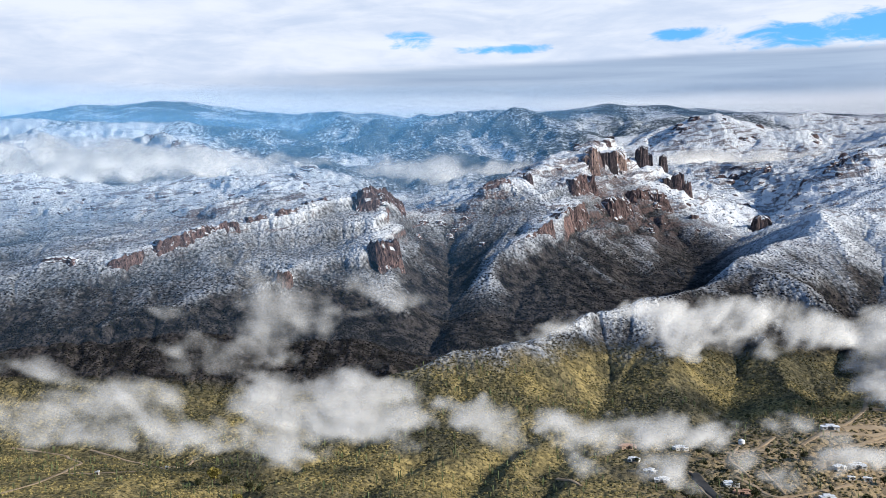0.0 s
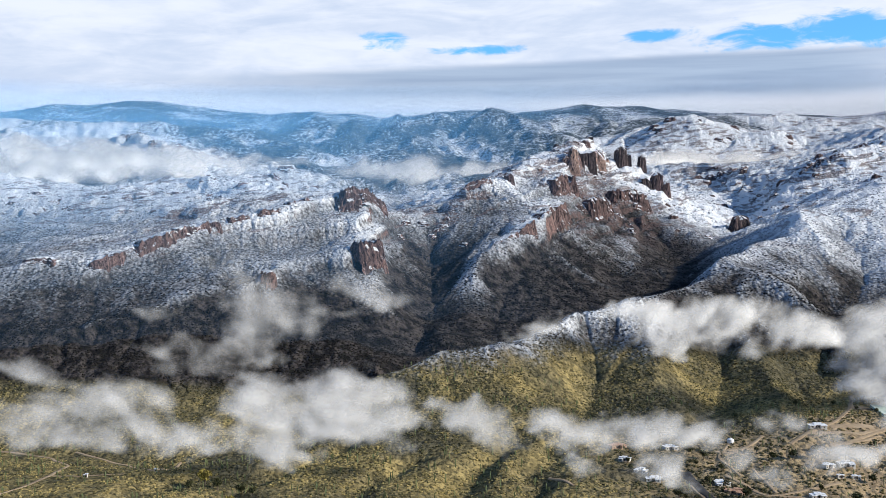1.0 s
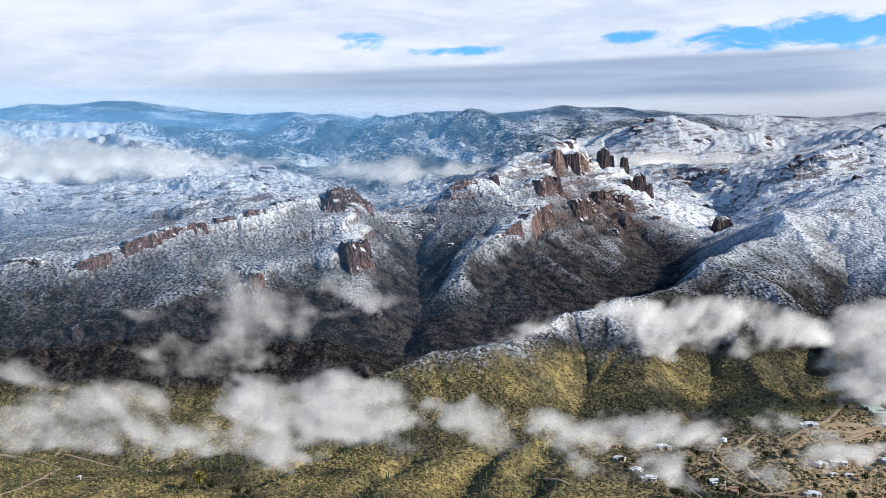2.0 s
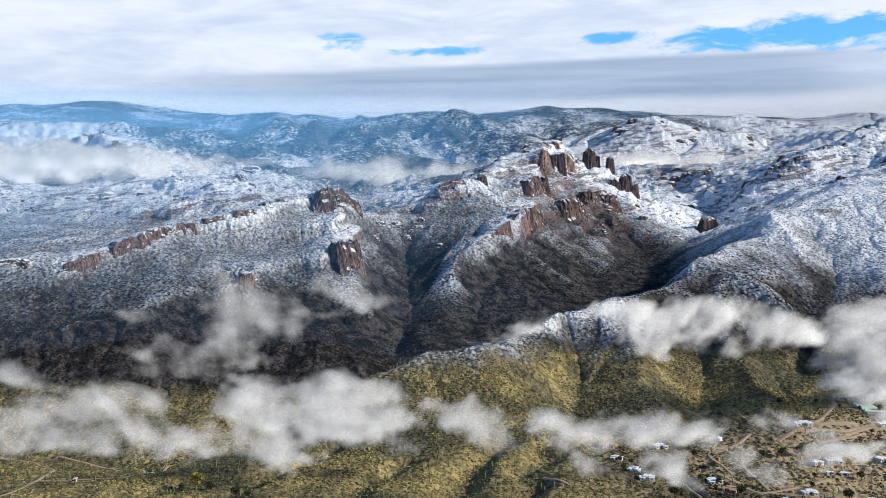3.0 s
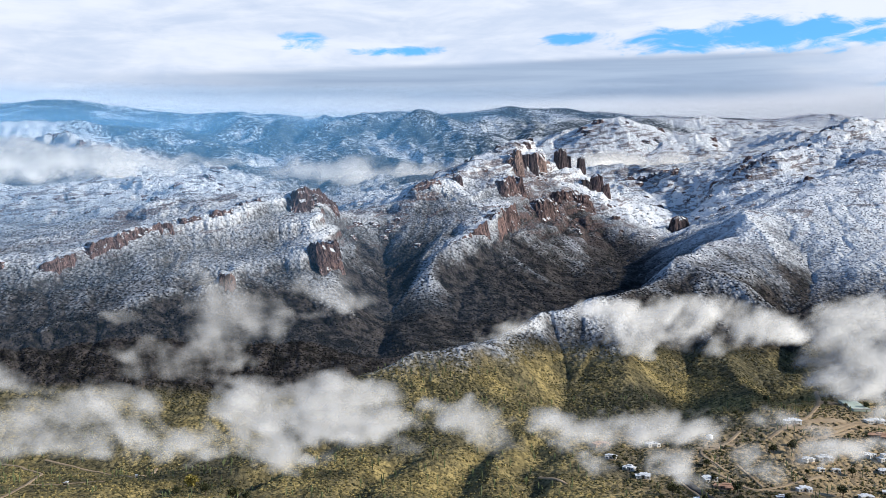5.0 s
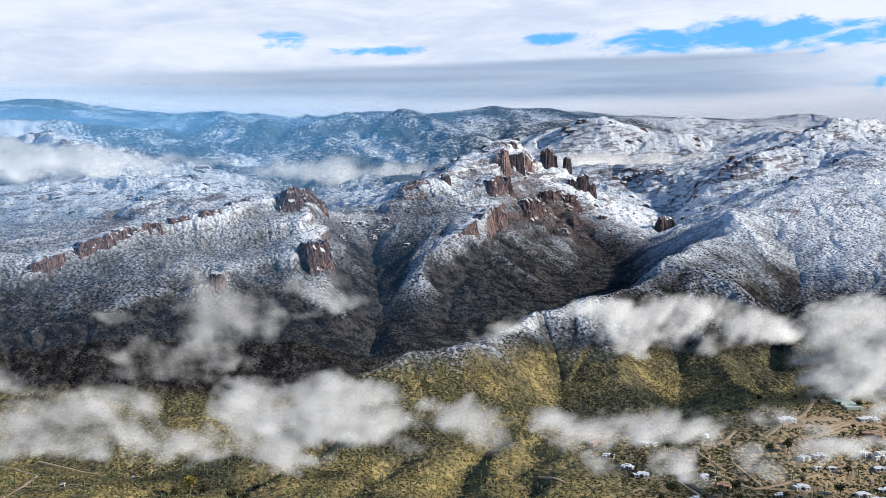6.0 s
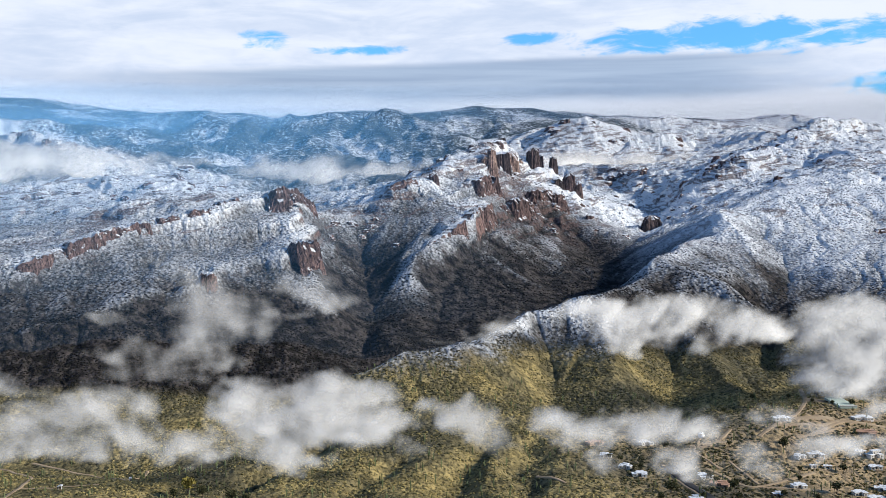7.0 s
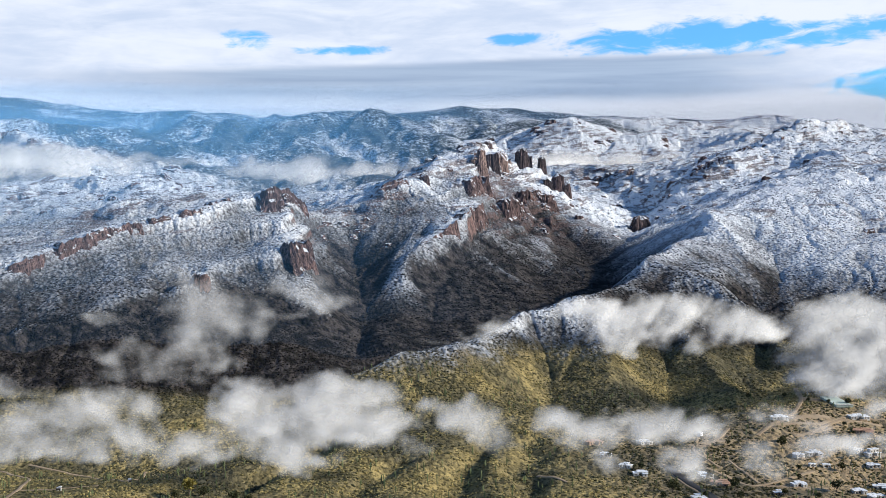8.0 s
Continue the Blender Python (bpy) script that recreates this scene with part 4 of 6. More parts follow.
def track(name, wide, mat, label, *points, lift=0.22):
    TRACKS.append((name, wide, mat, label, points, lift))


track("dirt_track", 2.3, DIRT, "pale sandy dirt track through desert brush", (163.4, 486.0), (173.8, 494.5), (189.7, 504.0), (200.1, 517.5), (213.5, 540.0), (231.5, 582.0))
track("dirt_track", 2.4, DIRT, "pale sandy dirt track through desert brush", (173.8, 494.5), (188.4, 495.5), (198.9, 493.0), (211.8, 500.5), (222.8, 498.5), (232.5, 494.5))
track("dirt_track", 2.0, DIRT, "pale sandy dirt track through desert brush", (180.6, 483.0), (191.7, 485.0), (203.3, 493.0), (214.6, 500.0))
track("dirt_track", 6.5, DIRT, "pale sandy dirt track through desert brush", (214.9, 541.5), (219.5, 540.5), (219.4, 533.0))
track("dirt_track", 4.3, DIRT, "pale sandy dirt track through desert brush", (187.9, 500.5), (198.1, 503.0), (209.7, 502.0))
track("dirt_track", 1.9, DIRT, "pale sandy dirt track through desert brush", (124.3, 453.0), (130.0, 442.0), (133.0, 426.0), (148.7, 432.5), (171.0, 445.5))
track("dirt_track", 2.2, DIRT, "pale sandy dirt track through desert brush", (138.3, 426.5), (149.6, 424.0), (164.9, 419.5))
track("dirt_track", 2.4, DIRT, "pale sandy dirt track through desert brush", (130.1, 484.0), (138.1, 486.5), (148.8, 485.0))
track("road", 4.5, ASPHALT, "dark asphalt road with sandy verges", (107.3, 456.5), (107.7, 440.5), (108.9, 421.5), (107.1, 392.0), (105.9, 367.0), lift=0.4)
track("dirt_track", 1.6, DIRT, "pale sandy dirt track through desert brush", (106.2, 459.0), (105.6, 439.0), (105.9, 418.5), (105.1, 396.5))
track("dirt_track", 1.6, DIRT, "pale sandy dirt track through desert brush", (-183.1, 549.0), (-162.5, 534.0), (-147.0, 524.0), (-128.5, 487.5), (-125.8, 529.0))
track("dirt_track", 1.6, DIRT, "pale sandy dirt track through desert brush", (-174.1, 415.0), (-170.2, 439.5), (-171.2, 475.0), (-173.6, 509.0), (-193.4, 538.5), (-212.9, 550.5), (-226.6, 555.5))
track("dirt_track", 1.4, DIRT, "pale sandy dirt track through desert brush", (-171.2, 475.0), (-153.3, 470.5), (-138.5, 475.5))
track("dirt_track", 1.4, DIRT, "pale sandy dirt track through desert brush", (47.9, 453.5), (52.9, 445.0), (56.1, 433.5))
track("dirt_track", 2.2, DIRT, "pale sandy dirt track through desert brush", (128.7, 485.0), (133.6, 479.5), (143.5, 487.0), (156.2, 503.0))
track("dirt_track", 1.2, DIRT, "pale sandy dirt track through desert brush", (187.8, 483.0), (202.6, 489.0), (216.5, 498.0), (226.7, 500.0))
track("dirt_track", 1.2, DIRT, "pale sandy dirt track through desert brush", (212.4, 501.5), (226.5, 505.0), (238.9, 501.0))
track("dirt_track", 1.2, DIRT, "pale sandy dirt track through desert brush", (137.9, 460.0), (139.5, 440.0), (139.3, 431.5))
track("dirt_track", 1.4, DIRT, "pale sandy dirt track through desert brush", (148.4, 424.0), (157.6, 420.0), (173.0, 425.0))
track("dirt_track", 1.3, DIRT, "pale sandy dirt track through desert brush", (137.2, 494.0), (126.7, 475.5), (129.0, 464.5), (130.4, 452.0))

# ---- desert brush, far too many to count ----
def make_brush(count, near, far, label, seed, size):
    """Low rounded bushes, strewn over the slopes."""
    rng = np.random.default_rng(seed)
    a = rng.uniform(A0 + 0.01, A1 - 0.01, count)
    r = np.sqrt(rng.uniform(near ** 2, far ** 2, count))
    x, y = r * np.sin(a), r * np.cos(a)
    z = height_at(x, y)
    steep = np.hypot(height_at(x + 3, y) - height_at(x - 3, y), height_at(x, y + 3) - height_at(x, y - 3)) / 6
    clump = fbm(x * 0.03, y * 0.03, 4, 0.6, 5) + 0.8 * value_noise(x * 0.12, y * 0.12, 8)
    # tracks and the court are kept clear
    open_land = np.hypot((x - 226) / 8, (y - 526) / 13) > 1
    for _, wide, _, _, pts, _ in TRACKS:
        for p, q in zip(np.array(pts[:-1]), np.array(pts[1:])):
            d = q - p
            f = np.clip(((x - p[0]) * d[0] + (y - p[1]) * d[1]) / (d @ d), 0, 1)
            open_land &= np.hypot(x - p[0] - f * d[0], y - p[1] - f * d[1]) > 0.5 * wide + 0.5
    keep = open_land & (steep < 1.1) & (clump > rng.uniform(-0.55, 0.35, count))
    x, y, z = x[keep], y[keep], z[keep]
    n = len(x)
    s = size * rng.uniform(0.55, 1.35, n)
    turn = rng.uniform(0, 6.283, n)
    k = np.arange(4) * 1.5708
    rings = []
    for wide, high, twist in ((0.8, -0.25, 0.0), (1.0, 0.32, 0.6)):
        w = wide * s[:, None] * rng.uniform(0.75, 1.25, (n, 4))
        h = s[:, None] * (high + rng.uniform(-0.15, 0.2, (n, 4)))
        rings.append(np.stack([x[:, None] + w * np.cos(k + twist + turn[:, None]), y[:, None] + w * np.sin(k + twist + turn[:, None]), z[:, None] + h], -1))
    top = np.stack([x, y, z + s * rng.uniform(0.6, 0.95, n)], -1)[:, None]
    verts = np.concatenate([*rings, top], 1).reshape(-1, 3)
    one = []
    for i in range(4):
        j = (i + 1) % 4
        one += [(i, j, 4 + i), (j, 4 + j, 4 + i), (4 + i, 4 + j, 8)]
    faces = (np.array(one)[None] + 9 * np.arange(n)[:, None, None]).reshape(-1, 3)
    brush = new("desert_brush", mesh_of("desert_brush", verts, faces, BUSH, False))
    tagged(brush, label, "shrubs", kind="stuff")


make_brush(84000, 380, 760, "olive and golden desert brush on the foothills", 11, 0.66)
make_brush(64000, 740, 1380, "snow-dusted dark brush on the mountain slopes", 12, 0.8)
make_brush(26000, 1360, 2250, "snow-laden dark brush on the upper slopes", 13, 1.5)


# ---- rock: cliff bands along the slopes, and the towers of the castle-like peak ----
def make_cliff(height, pts, seed, label, forward=0.0):
    """A rock wall along the upper edge of a step in the slope: upright ribs, ledges and a broken rim."""
    rng = np.random.default_rng(seed)
    seg = np.hypot(*(pts[1:] - pts[:-1]).T)
    along = np.concatenate([[0], np.cumsum(seg)])
    step = along[-1] / max(24, min(110, int(along[-1] / 1.1)))
    s = np.arange(0, along[-1] + step / 2, step)
    x, y = np.interp(s, along, pts[:, 0]), np.interp(s, along, pts[:, 1])
    tx, ty = np.gradient(x), np.gradient(y)
    size = np.hypot(tx, ty) + 1e-9
    nx, ny = ty / size, -tx / size
    wob = 0.22 * height * fbm(s / height * 0.7, s * 0, 3, 0.5, seed)
    x, y = x + nx * (wob * 2 + forward), y + ny * (wob * 2 + forward)
    top = np.maximum(height_at(x - nx * (5 + forward), y - ny * (5 + forward)), height_at(x, y)) + height * (0.08 + 0.22 * value_noise(s / height * 1.3, s * 0 + seed, seed) + 0.25 * value_noise(s / 2.2, s * 0 + seed, seed + 1))
    foot = np.clip(height_at(x + nx * 0.7 * height, y + ny * 0.7 * height), top - 1.5 * height, top - 0.6 * height) - 2.0
    ends = np.clip(np.minimum(s, s[-1] - s) / (0.12 * s[-1]), 0, 1)
    top = foot + (top - foot) * (0.45 + 0.55 * ends)
    rows = []
    levels = 11
    for k in range(levels):
        f = k / (levels - 1)
        z = foot + (top - foot) * f
        rib = 1.1 * np.abs(value_noise(s / 2.6, s * 0 + seed + 0.15 * k, seed + 5)) + 1.3 * np.abs(value_noise(s / 6.5, s * 0 + 0.2 * k, seed + 6))
        ledge = 0.10 * height * value_noise(s / 9.0 + 3, s * 0 + k * 1.4, seed + 7)
        stair = np.floor((1 - f) * 3.4 + 0.8 * fbm(s / 14.0, s * 0 + seed, 3, 0.6, seed + 11) + 0.5) / 3.4
        out = (0.6 * (1 - f) + 0.4 * stair) * 0.42 * height + (rib - 0.3) * height * 0.17 + ledge
        rows.append(np.stack([x + nx * out, y + ny * out, z + 0.03 * height * value_noise(s / 3, s * 0 + k, seed)], -1))
    for back, sink in ((2.5, 0.15), (7.0, 0.1), (12.0, -0.5)):
        px, py = x - nx * back, y - ny * back
        rows.append(np.stack([px, py, np.where(back > 10, height_at(px, py) - 1.5, np.maximum(top * (1 - sink) + sink * height_at(px, py), height_at(px, py)) + 0.3)], -1))
    verts = np.stack(rows)
    ob = new("rock_cliff", mesh_of("rock_cliff", verts.reshape(-1, 3), grid_faces(*verts.shape[:2]), ROCK, False))
    return tagged(ob, label, "cliff", "rock bands")


def make_tower(x, y, top, wide, tall, seed, label, squash=0.8, n=30, levels=17):
    """A free-standing rock tower: a broken column with upright joints, narrowing to a ragged top."""
    a = np.arange(n) / n * 2 * math.pi
    rows = []
    block = 0.5 * fbm(np.cos(a) * 1.6 + seed, np.sin(a) * 1.6 + 4, 3, 0.7, seed + 4)   # joints: each side steps back at its own heights
    for k in range(levels):
        f = k / (levels - 1)
        stair = np.clip(np.floor((f + block + 0.04 * value_noise(a * 4, a * 0 + seed, seed + 6)) * 4.2) / 4.2, 0, 1)
        rad = 0.5 * wide * (1.14 - 0.2 * f - 0.42 * stair + 0.12 * max(0, 0.25 - f) * 4) * (1 - max(0, f - 0.93) * 4)
        rib = 1 + 0.34 * fbm(np.cos(a) * 2.6 + seed, np.sin(a) * 2.6 + 0.16 * k, 4, 0.65, seed) + 0.13 * np.sign(value_noise(a * 5.0, a * 0 + 0.3 * k, seed + 2))
        rag = 0.3 * tall * block * f
        rows.append(np.stack([x + rad * rib * np.cos(a), y + squash * rad * rib * np.sin(a), top - tall * 1.25 * (1 - f) + rag], -1))
    verts = np.concatenate([np.concatenate(rows), [[x, y, top + 0.02 * tall]]])
    k = np.arange(levels * n).reshape(levels, n)
    sides = np.stack([k[:-1], np.roll(k, -1, 1)[:-1], np.roll(k, -1, 1)[1:], k[1:]], -1).reshape(-1, 4)
    ob = new("rock_tower", bpy.data.meshes.new("rock_tower"))
    bm = bmesh.new()
    vs = [bm.verts.new(v) for v in verts]
    for q in sides:
        bm.faces.new([vs[i] for i in q])
    for i in range(n):
        bm.faces.new((vs[k[-1, i]], vs[k[-1, (i + 1) % n]], vs[-1]))
    bm.to_mesh(ob.data)
    bm.free()
    ob.data.materials.append(ROCK)
    return tagged(ob, label, "rock", "rock towers")


def make_block(x, y, top, wide, deep, tall, seed, label, taper=0.3, turn=0.0, mat=ROCK):
    """A jointed rock buttress: a squarish mass of upright columns, each with its own height and set-back, under a sloping broken top."""
    n, levels = 44, 15
    a = np.arange(n) / n * 2 * math.pi
    c, s = np.cos(a), np.sin(a)
    plan = 1 / (np.abs(c) ** 5 + np.abs(s) ** 5) ** 0.2
    column = np.cumsum(np.concatenate([[0], (np.diff(fbm(c * 1.5 + seed, s * 1.5, 2, 0.5, seed)) * 16).astype(int) != 0]))
    rng = np.random.default_rng(seed)
    back, high, joint = rng.uniform(-0.1, 0.1, n + 1)[column], rng.uniform(-0.22, 0.0, n + 1)[column] + 0.35 * fbm(c * 1.2, s * 1.2 + seed, 2, 0.5, seed + 8), np.concatenate([[0], np.diff(column)])
    rows = []
    for k in range(levels):
        f = k / (levels - 1)
        ledge = np.floor((f + 0.4 * high + 0.25 * fbm(c * 1.3 + seed, s * 1.3 + 2, 2, 0.5, seed + 3)) * 3.3) / 3.3
        rad = plan * (1.12 - taper * (0.35 * f + 0.65 * np.clip(ledge, 0, 1)) + back - 0.05 * joint + 0.10 * fbm(c * 3 + seed, s * 3 + 1.5 * f, 3, 0.6, seed + 1))
        rows.append(np.stack([0.5 * wide * rad * c, 0.5 * deep * rad * s, -tall * 1.3 * (1 - f) + tall * high * f], -1))
    for shrink, up in ((0.72, 0.07), (0.35, 0.15)):
        rows.append(np.stack([0.5 * wide * shrink * plan * c * 0.85, 0.5 * deep * shrink * plan * s * 0.85, tall * (0.6 * high * shrink + up)], -1))
    verts = np.concatenate([np.concatenate(rows), [[0, 0, tall * 0.17]]])
    t = radians(turn)
    verts[:, 0], verts[:, 1] = verts[:, 0] * math.cos(t) - verts[:, 1] * math.sin(t), verts[:, 0] * math.sin(t) + verts[:, 1] * math.cos(t)
    k = np.arange((levels + 2) * n).reshape(levels + 2, n)
    sides = np.stack([k[:-1], np.roll(k, -1, 1)[:-1], np.roll(k, -1, 1)[1:], k[1:]], -1).reshape(-1, 4)
    cap = np.stack([k[-1], np.roll(k[-1], -1), np.full(n, len(verts) - 1), np.full(n, len(verts) - 1)], -1)
    tris = np.concatenate([sides[:, [0, 1, 2]], sides[:, [0, 2, 3]], cap[:, :3]])
    ob = new("rock_tower", mesh_of("rock_tower", verts, tris, mat, False))
    ob.location = (x, y, top)
    return tagged(ob, label, "rock", "rock towers")


for number, (tall, reach, edge) in enumerate(CLIFFS):
    make_cliff(tall, edge, 100 + number, "reddish brown rock cliff band with snow on its ledges", 0.0 if reach else (0.15 if tall == 13 else 0.42) * tall)


def make_outcrops(count, x0, x1, y0, y1, size, seed, label):
    """Dark crags that stick out of the steeper snow slopes, mostly in rows along the strata."""
    rng = np.random.default_rng(seed)
    made = 0
    for _ in range(400):
        x, y = rng.uniform(x0, x1), rng.uniform(y0, y1)
        g = 0.004 * y
        hx = float((height_at(np.array([x + g]), np.array([y])) - height_at(np.array([x - g]), np.array([y])))[0]) / (2 * g)
        hy = float((height_at(np.array([x]), np.array([y + g])) - height_at(np.array([x]), np.array([y - g])))[0]) / (2 * g)
        if math.hypot(hx, hy) < 0.42 or made >= count:
            continue
        made += 1
        wide = size * rng.uniform(0.5, 1.5)
        tall = wide * rng.uniform(0.35, 0.7)
        z = float(height_at(np.array([x]), np.array([y]))[0])
        rock = make_tower(0, 0, 0, wide, tall, seed * 50 + made, label, rng.uniform(0.45, 0.8), 18, 11)
        rock.name = "rock_outcrop"
        rock.location = (x, y, z + 0.42 * tall)
        rock.rotation_euler = (0, 0, rng.uniform(-0.6, 0.6))


make_outcrops(46, 60, 330, 1080, 1480, 10.0, 3, "dark jointed rock outcrop on the castle-like peak")
make_outcrops(14, -150, 40, 960, 1120, 9.0, 4, "dark rock outcrop near the western crest")
make_outcrops(44, 430, 980, 1250, 1800, 12.0, 5, "dark rock outcrop on the snowy eastern ridge")
make_outcrops(48, -640, -160, 1480, 1850, 13.0, 6, "dark rock outcrop on the snow knolls")
make_outcrops(12, 640, 1000, 2650, 2960, 26.0, 7, "grey rock outcrop on the bright snow dome")
make_outcrops(12, -620, -250, 1950, 2200, 22.0, 8, "grey rock outcrop above the valley fog")
make_outcrops(12, 380, 620, 1850, 2150, 18.0, 9, "dark rock outcrop above the upper canyon")
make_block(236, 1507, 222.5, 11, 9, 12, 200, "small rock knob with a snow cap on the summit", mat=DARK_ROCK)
make_block(172, 1279, 182.0, 17, 14, 26, 207, "lit orange rock fin of the castle-like peak", 0.8, 10, mat=SUNLIT_ROCK)
make_block(180, 1281, 190.0, 15, 16, 30, 208, "tall lit orange rock fin of the castle-like peak", 0.6, 10, mat=SUNLIT_ROCK)
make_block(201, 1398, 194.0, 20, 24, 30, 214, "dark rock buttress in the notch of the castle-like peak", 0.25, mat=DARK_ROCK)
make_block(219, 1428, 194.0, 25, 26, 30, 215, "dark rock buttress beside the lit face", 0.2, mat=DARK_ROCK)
make_block(236, 1450, 195.0, 24, 24, 32, 221, "broad sunlit rock face of the castle-like peak", 0.15, mat=SUNLIT_ROCK)
make_block(249, 1458, 187.0, 16, 20, 26, 222, "sunlit rock pillar of the castle-like peak", 0.35, mat=SUNLIT_ROCK)
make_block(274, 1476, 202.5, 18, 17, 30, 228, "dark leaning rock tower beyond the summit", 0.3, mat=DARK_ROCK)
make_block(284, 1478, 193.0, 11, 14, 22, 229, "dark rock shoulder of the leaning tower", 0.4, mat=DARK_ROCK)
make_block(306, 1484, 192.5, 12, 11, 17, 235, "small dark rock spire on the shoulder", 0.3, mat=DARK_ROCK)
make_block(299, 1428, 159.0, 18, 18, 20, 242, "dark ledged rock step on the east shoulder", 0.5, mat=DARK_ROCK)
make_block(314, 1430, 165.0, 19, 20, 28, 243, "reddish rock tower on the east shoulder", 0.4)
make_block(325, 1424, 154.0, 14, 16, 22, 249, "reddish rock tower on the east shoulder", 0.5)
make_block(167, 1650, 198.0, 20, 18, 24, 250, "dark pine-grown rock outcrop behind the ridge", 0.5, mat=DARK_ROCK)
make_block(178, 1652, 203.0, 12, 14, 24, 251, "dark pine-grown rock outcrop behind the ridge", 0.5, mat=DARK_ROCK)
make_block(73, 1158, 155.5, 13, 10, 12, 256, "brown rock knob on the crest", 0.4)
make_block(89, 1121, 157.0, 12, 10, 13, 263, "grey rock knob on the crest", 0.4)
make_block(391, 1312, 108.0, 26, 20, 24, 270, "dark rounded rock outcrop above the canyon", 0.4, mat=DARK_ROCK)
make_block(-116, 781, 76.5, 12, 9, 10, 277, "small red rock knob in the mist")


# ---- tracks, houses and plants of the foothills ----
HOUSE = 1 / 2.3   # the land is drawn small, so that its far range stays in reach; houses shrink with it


def part(name, bm, mat, parent, label=""):
    """Links a bmesh as one mesh under a thing or a part."""
    me = bpy.data.meshes.new(name)
    bm.to_mesh(me)
    bm.free()
    me.materials.append(mat)
    ob = new(name, me)
    ob.parent = parent
    if label:
        tagged(ob, label)
    return ob


def box(bm, x0, y0, z0, x1, y1, z1, bevel=0.0):
    made = bmesh.ops.create_cube(bm, size=1)["verts"]
    for v in made:
        v.co = Vector(((x0 + x1) / 2 + v.co.x * (x1 - x0), (y0 + y1) / 2 + v.co.y * (y1 - y0), (z0 + z1) / 2 + v.co.z * (z1 - z0)))
    if bevel:
        edges = list({e for v in made for e in v.link_edges})
        bmesh.ops.bevel(bm, geom=edges, offset=bevel, segments=1, affect="EDGES")
    return bm


def make_track(name, wide, mat, label, *points, lift=0.22):
    """A road or track that lies on the land."""
    pts = np.array(points, float)
    seg = np.hypot(*(pts[1:] - pts[:-1]).T)
    along = np.concatenate([[0], np.cumsum(seg)])
    n = max(8, int(along[-1] / 2))
    s = np.linspace(0, along[-1], n)
    # a smooth line through the points
    x, y = np.interp(s, along, pts[:, 0]), np.interp(s, along, pts[:, 1])
    for _ in range(6):
        x[1:-1], y[1:-1] = (x[:-2] + 2 * x[1:-1] + x[2:]) / 4, (y[:-2] + 2 * y[1:-1] + y[2:]) / 4
    x, y = x + 0.5 * value_noise(s / 9, s * 0, 4), y + 0.5 * value_noise(s / 9, s * 0 + 5, 4)
    tx, ty = np.gradient(x), np.gradient(y)
    size = np.hypot(tx, ty) + 1e-9
    nx, ny = -ty / size, tx / size
    rows = []
    for f in (-1.15, -0.9, -0.45, 0, 0.45, 0.9, 1.15):
        w = f * wide / 2 * (1 + 0.35 * value_noise(s / 4, s * 0 + f, 6))
        px, py = x + nx * w, y + ny * w
        rows.append(np.stack([px, py, height_at(px, py) + (lift if abs(f) < 1 else -0.3)], -1))
    v = np.stack(rows)
    tagged(new(name, mesh_of(name, v.reshape(-1, 3), grid_faces(*v.shape[:2])[:, ::-1], mat)), label, "road", kind="structure")


def make_court(x, y, wide, deep, turn):
    """A level hard court with painted lines and a low rim."""
    z = float(height_at(np.array([x]), np.array([y]))[0]) + 0.7
    court = tagged(new("sports_court"), "pale green hard sports court beside the dirt tracks", "court")
    h = height_at(np.array([x + 5, x - 5, x, x]), np.array([y, y, y + 8, y - 8]))
    normal = Vector((-(h[0] - h[1]) / 10, -(h[2] - h[3]) / 16, 1.0)).normalized()
    court.location = (x, y, z)
    court.rotation_euler = (Vector((0, 0, 1)).rotation_difference(normal).to_matrix() @ Matrix.Rotation(radians(turn), 3, "Z")).to_euler()
    part("surface", box(bmesh.new(), -wide / 2, -deep / 2, -1.2, wide / 2, deep / 2, 0.0, 0.05), COURT, court)
    for f in (-0.4, 0.4):
        part("line", box(bmesh.new(), f * wide - 0.06, -0.42 * deep, 0.004, f * wide + 0.06, 0.42 * deep, 0.02), ROOF, court)
        part("line", box(bmesh.new(), -0.39 * wide, f * deep - 0.06, 0.004, 0.39 * wide, f * deep + 0.06, 0.02), ROOF, court)
    for f in (-1, 1):
        part("rim", box(bmesh.new(), f * wide / 2 - 0.1, -deep / 2, 0.0, f * wide / 2 + 0.1, deep / 2, 0.4), STUCCO, court)


